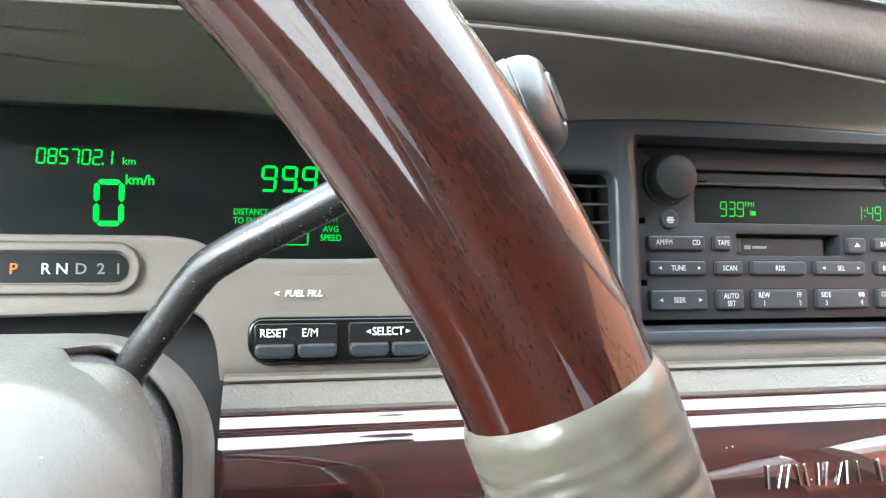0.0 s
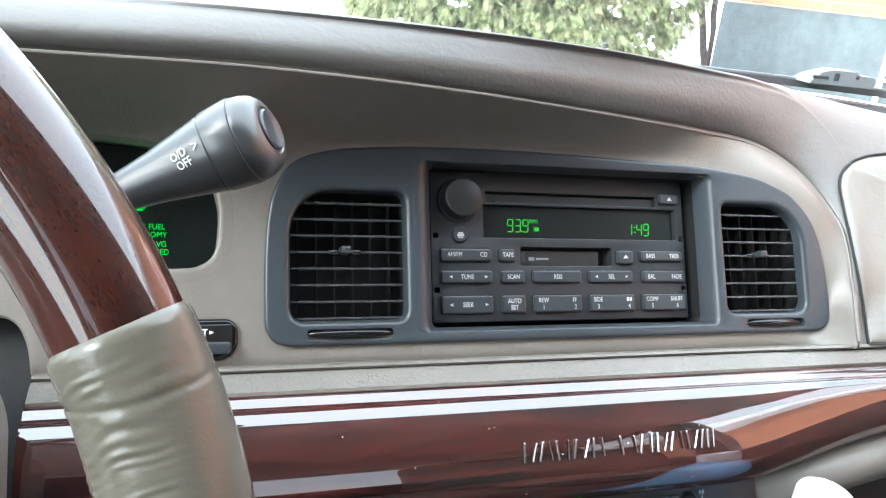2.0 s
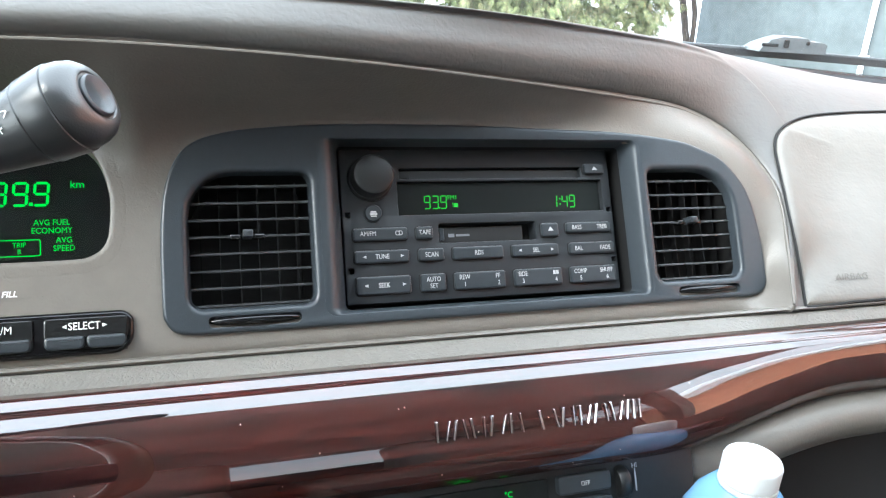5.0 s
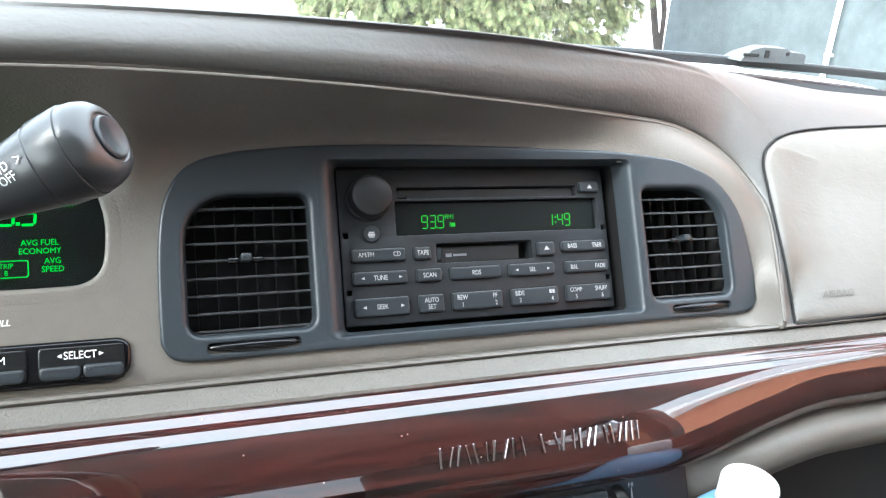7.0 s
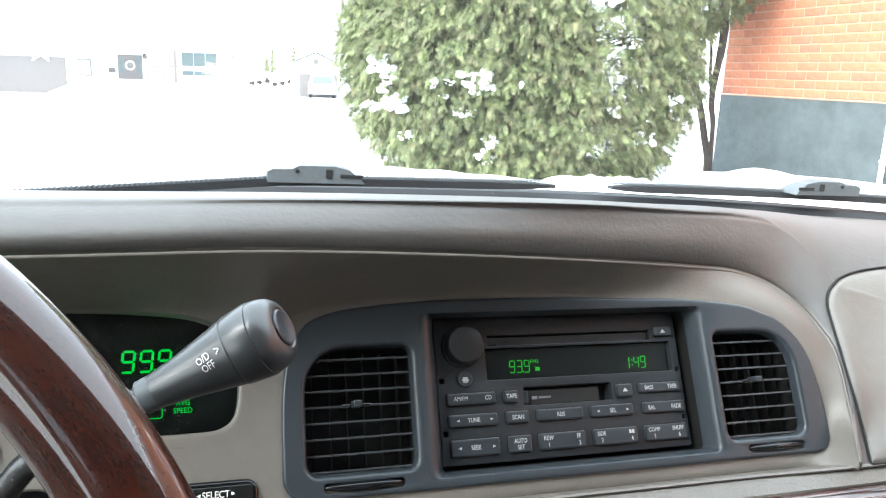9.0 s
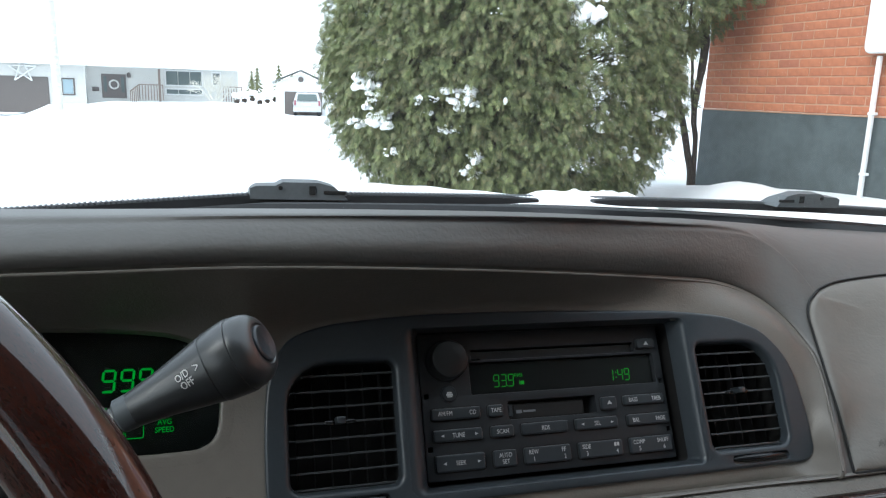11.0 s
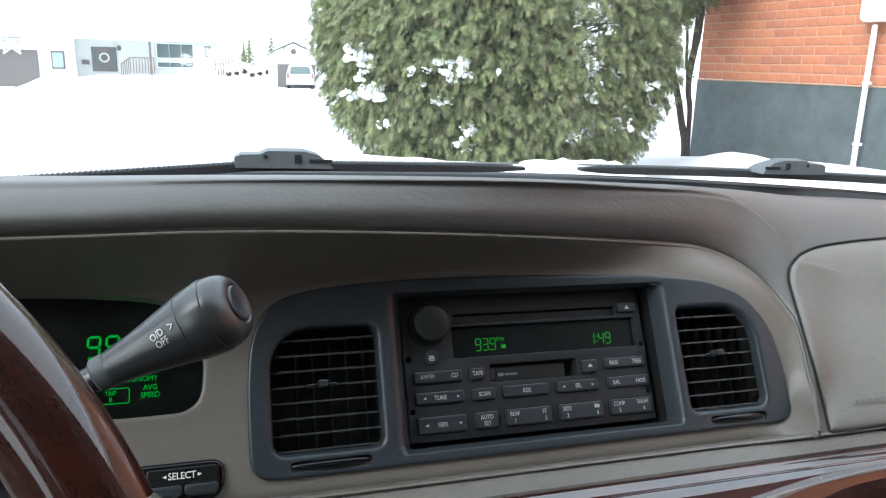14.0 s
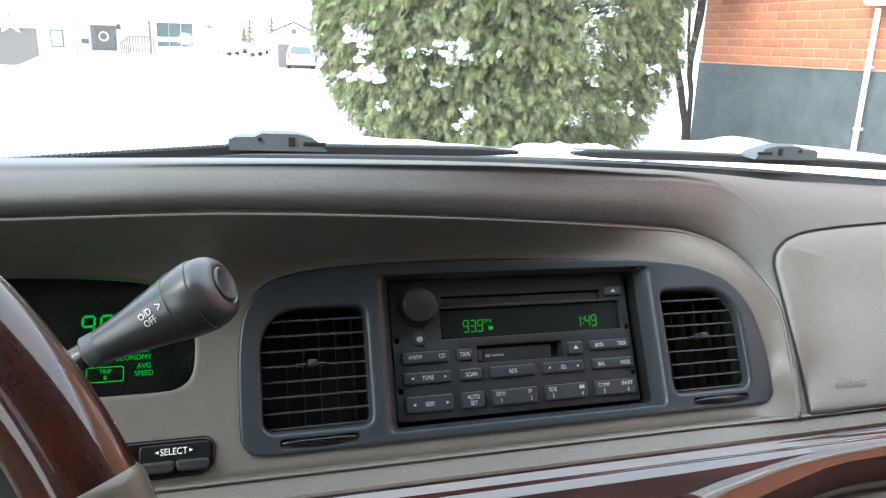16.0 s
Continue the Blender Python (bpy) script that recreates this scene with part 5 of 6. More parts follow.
def wiper(x0, x1, xh, flip):
    w = thing("windshield_wiper", CAR, "black wiper blade with a grey washer nozzle head", "wiper", group="wipers")
    n = 24
    rows = []
    for i in range(n + 1):
        x = x0 + (x1 - x0) * i / n
        y = 0.322 - 0.05 * ((x - 0.1) / 0.75) ** 2
        z = 0.0835 - 0.010 * max(0, (x - 0.25) / 0.5) ** 2 - 0.075 * max(0, -0.16 - x)
        e = min(1, min(i, n - i) / 1.5)
        rows.append([Vector((x, y + a * 0.006, z + b * 0.0048 * (0.4 + 0.6 * e))) for a, b in ((-1, -1), (1, -1), (1, 0.6), (0.4, 1), (-0.4, 1), (-1, 0.6))])
    part("blade", loft(rows, True, None, True), RUBBER, w)
    bm = bmesh.new()
    for i in range(int(abs(x1 - x0) / 0.0045)):
        x = x0 + 0.0045 * i
        y = 0.322 - 0.05 * ((x - 0.1) / 0.75) ** 2
        z = 0.0835 - 0.010 * max(0, (x - 0.25) / 0.5) ** 2 - 0.075 * max(0, -0.16 - x)
        box((0.0018, 0.013, 0.0010), (x, y, z + 0.0049), bm=bm)
    tagged(part("blade_ribs", bm, WIPER, w, smooth=False), kind="stuff")
    s = -1 if flip else 1
    prof = [(-0.046, 0.0), (-0.046, 0.010), (-0.041, 0.0125), (-0.023, 0.0130), (-0.016, 0.0165), (0.018, 0.0165), (0.033, 0.0130), (0.043, 0.005), (0.047, 0.0)]
    bm = bmesh.new()
    f = [bm.verts.new((xh + s * a, 0.285, 0.0850 + b)) for a, b in prof]
    m = [bm.verts.new((xh + s * a * 0.97, 0.302, 0.0850 + b * 1.08)) for a, b in prof]
    k = [bm.verts.new((xh + s * a, 0.318, 0.0840 + b * 0.7)) for a, b in prof]
    bm.faces.new(f)
    bm.faces.new(k)
    bridge(bm, f, m), bridge(bm, m, k)
    head = part("nozzle_head", bm, WIPER, w, "grey plastic washer nozzle head", angle=25)
    # Black pieces on the head's surface stand in for shaded openings.
    part("slot", box((0.006, 0.003, 0.0085), (xh + s * 0.012, 0.2845, 0.0945), 0.0005, 1), VOID, head)
    part("recess", box((0.022, 0.002, 0.0035), (xh + s * 0.034, 0.2845, 0.0925), 0.0005, 1), VOID, head)
    j = part("jet", lathe([(0.0, 0), (0.0022, 0), (0.0020, 0.002), (0.0, 0.002)], 14), VOID, head)
    j.matrix_basis = pose(xh - s * 0.018, 0.2855, 0.0960, 90)
    return w


wiper(-0.66, 0.130, -0.136, False)
wiper(0.200, 0.72, 0.473, True)


def hills(nx, ny, x0, x1, y0, y1, fn):
    return loft([[Vector((x, y, fn(x, y))) for x in np.linspace(x0, x1, nx)] for y in np.linspace(y0, y1, ny)])


def bonnet_height(x, y):
    z = 0.014 - 0.06 * max(0, y - 0.5) - 0.03 * (x / 0.7) ** 2
    z += 0.056 * math.exp(-((x - 0.340) / 0.125) ** 4) * math.exp(-((y - 0.60) / 0.10) ** 2) * (1 + 0.22 * noise.noise(Vector((x * 24, y * 24, 0))) + 0.14 * noise.noise(Vector((x * 60, y * 60, 5))))
    z += 0.016 * math.exp(-((x - 0.50) / 0.14) ** 2) * math.exp(-((y - 0.55) / 0.10) ** 2)
    return z + 0.004 * noise.noise(Vector((x * 12, y * 12, 1)))


bonnet = thing("car_bonnet", CAR, "car bonnet under a crust of snow", "bonnet")
part("panel", hills(12, 8, -0.72, 0.72, 0.46, 1.55, lambda x, y: -0.004 - 0.06 * max(0, y - 0.5) - 0.03 * (x / 0.7) ** 2), PAINT, bonnet)
part("snow_crust", hills(120, 70, -0.74, 0.74, 0.44, 1.57, bonnet_height), SNOW, bonnet, "lumpy white snow")


# ---- outside: house wall, cedars, street ----
STAND = Vector((-0.215, -0.431, 1.124))      # the viewpoint from which the street was laid out


def at(az, el, d):
    """A place d metres off in plan, az degrees from ahead towards the passenger side, el degrees up."""
    a = radians(az)
    return STAND + d * Vector((math.sin(a), math.cos(a), math.tan(radians(el))))


CORNER = at(36.55, 0, 7.2)                    # far corner of the brick house
WALL = pose(CORNER.x, CORNER.y, 0, 0, 0, -87.5) @ pose(0.61, 0.03, 0)  # x along the wall towards the street, y into the house
TO_WALL = WALL.inverted()


def ground_height(x, y):
    d = math.hypot(x, y)
    z = -0.011 * max(0, d - 6)
    z = max(z, -0.75)
    a = math.degrees(math.atan2(x - STAND.x, y - STAND.y))
    if y > 20:
        z -= 0.030 * min(35.0, max(0.0, d - 32)) * smooth((-9.9 - a) / 2.2) + 0.013 * min(35.0, max(0.0, d - 30)) * smooth((a - 4.8) / 0.8)
    if d > 90:
        return z
    z += 0.75 * math.exp(-((y - 31 - 0.1 * x) / 4.0) ** 2) * (1 / (1 + math.exp(-(x + 5.2) * 1.4))) * (1 / (1 + math.exp((x - 2.7) * 1.4))) * (1 + 0.25 * noise.noise(Vector((x * .3, y * .3, 0))))
    w = TO_WALL @ Vector((x, y, 0))
    z += (0.34 + 0.08 * min(2.0, max(0.0, w.x + 0.6))) * smooth((w.y + 2.3) / 1.7) * smooth((w.x + 6) / 3) * smooth((12 - w.x) / 3)
    m = at(39.1, 0, 5.7)
    z += 0.10 * math.exp(-((x - m.x) / 0.34) ** 2 - ((y - m.y) / 0.34) ** 2)
    z += 0.04 * math.exp(-((x - 2.2) / 2.0) ** 2 - ((y - 4.6) / 1.2) ** 2)
    return z + 0.05 * noise.noise(Vector((x * 0.9, y * 0.9, 3)))


def graded(a, b, n, mid, tight):
    """Steps from a to b, closest round mid."""
    lo, hi = math.asinh((a - mid) / tight), math.asinh((b - mid) / tight)
    return [mid + tight * math.sinh(lo + (hi - lo) * i / (n - 1)) for i in range(n)]


gx, gy = graded(-900, 900, 300, 3.4, 2.5), graded(-900, 1500, 300, 3.8, 2.5)
shell("ground", loft([[Vector((x, y, ground_height(x, y))) for x in gx] for y in gy]), SNOW, "deep white snow over drive, lawn and street", "ground", m=Matrix.Identity(4))



def house_wall():
    h = thing("brick_house", WALL, "orange brick house on a slate-painted foundation", "house")
    part("foundation", box((15.0, 0.24, 1.25), (6.88, 0.090, 0.410)), FOUND, h, "slate-painted concrete foundation wall")
    part("sill_line", box((15.0, 0.02, 0.012), (6.88, -0.028, 1.039), 0.003, 1), MORTAR, h)
    part("wall", box((14.98, 0.20, 2.2), (6.88, 0.073, 2.15)), MORTAR, h, "mortar behind the bricks")
    part("end_wall", box((0.2, 5.0, 3.2), (-0.50, 2.74, 1.65)), SIDING, h)
    part("roof", box((15.8, 6.5, 0.25), (6.9, 2.75, 3.4), 0.03), SNOW, h, "snow-covered roof edge")
    bl, bh, bd = 0.2, 0.0575, 0.09
    near = bpy.data.meshes.new("brick")
    bm = box((bl, bd, bh), (0, 0, 0), 0.003, 1)
    bm.to_mesh(near)
    bm.free()
    near.materials.append(BRICKM)
    half = bpy.data.meshes.new("brick")
    bm = box((bl * 0.48, bd, bh), (0, 0, 0), 0.003, 1)
    bm.to_mesh(half)
    bm.free()
    half.materials.append(BRICKM)
    rng = random.Random(4)
    verts, faces = [], []
    cube = [(sx, sy, sz) for sx in (-1, 1) for sy in (-1, 1) for sz in (-1, 1)]
    quads = [(0, 1, 3, 2), (4, 6, 7, 5), (0, 4, 5, 1), (2, 3, 7, 6), (0, 2, 6, 4), (1, 5, 7, 3)]
    for r in range(31):
        z = 1.047 + bh / 2 + 0.0675 * r
        x = -0.61 + (0.0 if r % 2 else -0.105)
        while x < 14.2:
            w, cx = bl, x + bl / 2
            if x < -0.61:
                w, cx = bl * 0.48, -0.61 + bl * 0.24
            y = 0.045 + rng.uniform(-0.002, 0.002)
            zz = z + rng.uniform(-0.001, 0.001)
            if cx < 1.75 and r < 17:
                o = new("brick", near if w == bl else half)
                o.parent = h
                o.matrix_basis = pose(cx, y - 0.032, zz, 0, rng.uniform(-0.25, 0.25), 0)
            else:
                k = len(verts)
                verts += [(cx + sx * w / 2, y - 0.032 + sy * bd / 2, zz + sz * bh / 2) for sx, sy, sz in cube]
                faces += [tuple(k + i for i in q) for q in quads]
            x += bl + 0.010
    me = bpy.data.meshes.new("far_bricks")
    me.from_pydata(verts, [], faces)
    me.materials.append(BRICKJ)
    o = new("far_bricks", me)
    o.parent = h
    tagged(o, kind="stuff")
    return h


def board_on_post():
    b = thing("board_post", WALL, "white framed board on a slim white post before the wall", "sign board")
    x = 1.19
    part("post", box((0.028, 0.03, 1.28), (x, -0.10, 0.80), 0.006), WHITEP, b)
    for z in (0.65, 1.06):
        part("bracket", box((0.048, 0.045, 0.02), (x + 0.003, -0.095, z), 0.004), WHITEP, b)
    part("frame", plate(rrect(x - 0.095, 1.455, x + 0.95, 2.35, 0.05), -0.15, -0.10, 0.01), WHITEP, b, "white rounded frame")
    part("face", plate(rrect(x + 0.11, 1.575, x + 0.80, 2.25, 0.03), -0.155, -0.14, 0.003), PURPLE, b, "dull red face")
    return b


def spray_mesh(name, spots, size, seed):
    """Flat drooping fans of scale leaves at (place, outward) spots, joined."""
    rng = np.random.default_rng(seed)
    P = np.array([p for p, o in spots])
    O = np.array([o for p, o in spots])
    n = len(P)
    down = np.array([0, 0, -1.0])
    ax = O * rng.uniform(0.3, 1.0, (n, 1)) + down * rng.uniform(0.2, 0.9, (n, 1)) + rng.normal(0, 0.42, (n, 3))
    ax /= np.linalg.norm(ax, axis=1, keepdims=True)
    nr = rng.normal(0, 1, (n, 3)) + O * 0.8
    nr -= (nr * ax).sum(1, keepdims=True) * ax
    nr /= np.linalg.norm(nr, axis=1, keepdims=True)
    sd = np.cross(ax, nr)
    ln = size * rng.uniform(0.6, 1.35, (n, 1))
    V, F = [], []
    leaves = ((0.0, 0.0, 1.0, 0.0), (0.22, 0.0, 0.62, 0.34), (0.22, 0.0, 0.66, -0.32), (0.45, 0.0, 0.90, 0.24), (0.45, 0.0, 0.86, -0.26), (0.05, 0.0, 0.36, 0.32), (0.05, 0.0, 0.40, -0.34), (0.65, 0.0, 1.05, 0.14), (0.65, 0.0, 1.02, -0.13))
    for a0, s0, a1, s1 in leaves:
        A = P + ln * (ax * a0 + sd * s0)
        B = P + ln * (ax * a1 + sd * s1) + down * ln * 0.12 * (a1 ** 2)
        d = B - A
        t = np.cross(d, nr)
        t /= np.linalg.norm(t, axis=1, keepdims=True) + 1e-9
        M = A + d * 0.55
        w = ln * 0.044
        k = sum(len(v) for v in V)
        V.append(np.stack([A, M + t * w, B, M - t * w], 1).reshape(-1, 3))
        F.append(k + np.arange(n * 4).reshape(-1, 4))
    me = bpy.data.meshes.new(name)
    me.from_pydata(np.concatenate(V).tolist(), [], np.concatenate(F).tolist())
    me.materials.append(LEAF)
    return me


def lump(bm, c, r, seed, squash=(1, 1, 0.6)):
    s = bmesh.ops.create_icosphere(bm, subdivisions=2, radius=1.0)
    for v in s["verts"]:
        n = noise.noise(v.co * 1.7 + Vector((seed, seed * 2, 0))) * 0.55
        v.co = Vector(c) + Vector((v.co.x * squash[0], v.co.y * squash[1], v.co.z * squash[2])) * r * (1 + n)


BUSH = at(21.7, 0, 5.6)
BUSH_FRONT = math.atan2(STAND.y - BUSH.y, STAND.x - BUSH.x)


def bush_radius(z, a):
    """Outline of the clipped globe cedar at a height, uneven round about."""
    t = (z - 1.25) / (1.30 if z > 1.25 else 1.18)
    r = 1.28 * math.sqrt(max(0.0, 1 - abs(t) ** 2.2))
    low = smooth((1.15 - z) / 0.9) * max(0.0, math.sin(BUSH_FRONT - a))      # the street side is clipped in towards the ground
    r -= 0.12 * low
    return r * (1 + 0.06 * noise.noise(Vector((math.cos(a) * 2.2, math.sin(a) * 2.2, z * 1.6))) + 0.04 * noise.noise(Vector((math.cos(a) * 6, math.sin(a) * 6, z * 5))))


def cedar_bush():
    b = thing("cedar_bush", Matrix.Translation((BUSH.x, BUSH.y, 0)), "round clipped cedar bush with clots of snow in its green foliage", "bush")
    rng = random.Random(11)
    spots = []
    front = math.atan2(STAND.y - BUSH.y, STAND.x - BUSH.x)
    fronds = 0
    while fronds < 6800:
        a = front + rng.gauss(0, 1.1)
        z = rng.uniform(0.02, 2.55)
        r = bush_radius(z, a)
        if r < 0.2:
            continue
        side = math.sin(a - front)
        hole = noise.noise(Vector((math.cos(a) * 6.5, math.sin(a) * 6.5, z * 5.0 + 7)))
        thin = noise.noise(Vector((math.cos(a) * 15, math.sin(a) * 15, z * 11 + 3)))
        if side > 0.25 and z < 2.0 and (hole > 0.60 or hole > 0.02 and thin > 0.27):
            continue
        fronds += 1
        p = Vector((math.cos(a), math.sin(a), 0))
        tan = Vector((-p.y, p.x, 0))
        ln = rng.uniform(0.12, 0.24)
        base = p * max(0.05, r - ln * 0.75 - rng.random() ** 2 * 0.22) + Vector((0, 0, z + 0.05))
        d = (p + tan * rng.uniform(-0.6, 0.6) + Vector((0, 0, rng.uniform(-0.35, 0.45)))).normalized()
        sd = d.cross(Vector((0, 0, 1))).normalized()
        for k in range(11):
            t = rng.random()
            q = base + d * ln * t - Vector((0, 0, 0.45 * ln * t * t)) + sd * rng.uniform(-1, 1) * 0.30 * ln * (1 - 0.75 * t)
            o = d + Vector((0, 0, -0.7 * t))
            spots.append((tuple(q), tuple(o.normalized())))
    o = new("crown", spray_mesh("crown", spots, 0.055, 5))
    o.parent = b
    # Closed dark shell added to imitate shade deep between the fronds.
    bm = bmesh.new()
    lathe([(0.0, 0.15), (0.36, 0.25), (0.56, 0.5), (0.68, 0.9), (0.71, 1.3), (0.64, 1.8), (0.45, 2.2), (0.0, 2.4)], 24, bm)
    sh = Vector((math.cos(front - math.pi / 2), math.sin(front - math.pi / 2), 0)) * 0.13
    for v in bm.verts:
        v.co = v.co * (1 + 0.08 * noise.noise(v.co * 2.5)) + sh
    part("inner_shade", bm, BARK, b, "dark solid shell standing in for the inner shade")
    twigs = bmesh.new()
    for k in range(70):
        a = front + rng.uniform(0.1, 1.3)
        z = rng.uniform(0.3, 1.7)
        r = bush_radius(z, a) * 0.9
        e = a + rng.uniform(-0.4, 0.4)
        tube([(0, 0, z - rng.uniform(0, 0.5)), (math.cos(e) * r * 0.5, math.sin(e) * r * 0.5, z + rng.uniform(-0.2, 0.1)), (math.cos(a) * r, math.sin(a) * r, z + rng.uniform(-0.15, 0.3))], [0.010, 0.006, 0.002], 5, twigs)
    tagged(part("twigs", twigs, BARK, b), kind="stuff")
    part("trunk", tube([(0, 0, -0.2), (0.02, 0, 0.4), (0, 0.03, 1.4)], [0.07, 0.06, 0.03], 10), BARK, b)
    return b, front


def bush_snow(front):
    """Snow clots where the foliage holds them, each a lump of its own on the front of the bush."""
    rng = random.Random(3)
    for az, el, r, n in ((11.7, 0.8, 0.085, 5), (12.0, 0.0, 0.055, 3), (11.9, -0.9, 0.06, 3), (12.6, -2.1, 0.085, 6), (10.9, -2.4, 0.06, 4), (15.9, -0.6, 0.05, 3), (16.8, -0.6, 0.03, 2), (18.6, -0.4, 0.10, 5), (19.6, -0.6, 0.05, 2),
                         (21.2, 6.0, 0.04, 1), (27.8, 6.4, 0.11, 4), (22.2, -0.6, 0.04, 1), (18.2, -2.7, 0.05, 3), (17.4, -2.8, 0.035, 2), (20.0, -4.8, 0.06, 4), (19.7, -6.0, 0.07, 4), (33.4, -1.2, 0.05, 3), (30.2, 2.6, 0.035, 2), (29.0, -2.2, 0.05, 4),
                         (13.5, -4.6, 0.05, 3), (16.3, -1.6, 0.03, 2), (31.5, -4.0, 0.06, 4)):
        p = at(az, el, 5.0) - STAND
        d = p.normalized()
        c = STAND.copy()
        for k in range(200):
            c = STAND + d * (3.6 + 0.015 * k)
            q = c - BUSH
            if math.hypot(q.x, q.y) < bush_radius(c.z, math.atan2(q.y, q.x)) + 0.01:
                break
        bm = bmesh.new()
        r *= 0.8
        for i in range(n * 4):
            side = Vector((d.y, -d.x, 0))
            lump(bm, c + side * rng.uniform(-1, 1) * r * 1.1 + Vector((0, 0, rng.uniform(-0.9, 0.5) * r)) + d * rng.uniform(0.0, 0.07), r * rng.uniform(0.14, 0.48), rng.uniform(0, 50), (rng.uniform(0.6, 1.5), 1, rng.uniform(0.5, 1.1)))
        o = part("snow_clump", bm, SNOW, None)
        tagged(o, "white snow clot caught in the cedar foliage", "snow", group="snow on the cedar")


def stem_tree():
    t = thing("cedar_tree", Matrix.Translation(at(35.5, -20, 6.9).xy.to_3d()), "tall cedar with bare brown stems beside the house corner", "tree")
    rt = Vector((math.cos(radians(35.5)), -math.sin(radians(35.5)), 0))
    for pts, r in (((( 0.075, 0.2), (0.073, 0.47), (0.030, 0.66), (-0.025, 0.88), (-0.083, 1.10), (-0.123, 1.29), (-0.139, 1.57), (-0.131, 1.82), (-0.10, 2.8)), (0.034, 0.032, 0.031, 0.030, 0.029, 0.027, 0.026, 0.025, 0.02)),
                   (((0.10, 0.2), (0.095, 0.60), (0.081, 0.80), (0.056, 0.93), (0.058, 1.12), (0.074, 1.36), (0.080, 1.57), (0.084, 1.82), (0.10, 2.8)), (0.022, 0.022, 0.024, 0.026, 0.030, 0.035, 0.039, 0.040, 0.03)),
                   (((0.06, 0.90), (0.048, 0.99), (0.017, 1.23), (-0.011, 1.44), (-0.046, 1.69), (-0.06, 2.4)), (0.012, 0.013, 0.013, 0.012, 0.011, 0.009))):
        line = spline([rt * a + Vector((0, 0, z)) + Vector((0.01 * math.sin(9 * z), 0.012 * math.cos(7 * z), 0)) for a, z in pts], 5)
        part("stem", tube(line, [r[min(len(r) - 1, i // 5)] for i in range(len(line))], 9), BARK, t)
    rng = random.Random(8)
    spots = []
    for _ in range(5200):
        z = rng.uniform(1.55, 3.4)
        a = rng.uniform(0, 2 * math.pi)
        r = (0.75 if z > 1.95 else 0.75 * (z - 1.5) / 0.45) * math.sqrt(rng.random())
        spots.append(((r * math.cos(a) - 0.10, r * math.sin(a) + 0.1, z), (math.cos(a), math.sin(a), -0.2)))
    for _ in range(260):
        z = rng.uniform(0.85, 1.75)
        a = rng.uniform(0, 2 * math.pi)
        r = 0.22 * math.sqrt(rng.random())
        spots.append(((r * math.cos(a) - 0.22, r * math.sin(a), z), (math.cos(a), math.sin(a), -0.2)))
    rt = Vector((math.cos(radians(35.7)), -math.sin(radians(35.7)), 0))
    fw = Vector((math.sin(radians(35.7)), math.cos(radians(35.7)), 0))
    for _ in range(1500):
        z = 2.75 - 0.95 * rng.random() ** 1.6
        q = rt * rng.uniform(-0.1, 0.62) * min(1, (z - 1.65) / 0.6) - fw * rng.uniform(0.25, 0.6)
        spots.append(((q.x, q.y, z), (rt.x, rt.y, -0.3)))
    o = new("crown", spray_mesh("crown", spots, 0.085, 9))
    o.parent = t
    return t


HD = 64.0
HOUSE = pose(STAND.x, STAND.y, 0, 0, 0, 5.0) @ pose(0, HD, 0)


def hx(az):
    return HD * math.tan(radians(az + 5.0))


def hz(el):
    return STAND.z + HD * math.tan(radians(el))


def far_window(h, x0, z0, x1, z1, bars_x=0, y=-0.05, frame_mat=None, pane_mat=None):
    w = part("window", plate(rrect(x0, z0, x1, z1, 0.02, 1), y - 0.03, y + 0.06, 0.02, (rrect(x0 + .1, z0 + .1, x1 - .1, z1 - .1, 0.01, 1),), 0.01), frame_mat or WHITEP, h, "dark framed window" if frame_mat else "white framed window")
    n = bars_x + 1
    for i in range(n):
        a, b = x0 + .1 + (x1 - x0 - .2) * i / n, x0 + .1 + (x1 - x0 - .2) * (i + 1) / n
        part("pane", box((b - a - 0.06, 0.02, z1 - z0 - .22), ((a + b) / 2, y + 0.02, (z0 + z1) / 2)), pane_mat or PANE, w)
    return w


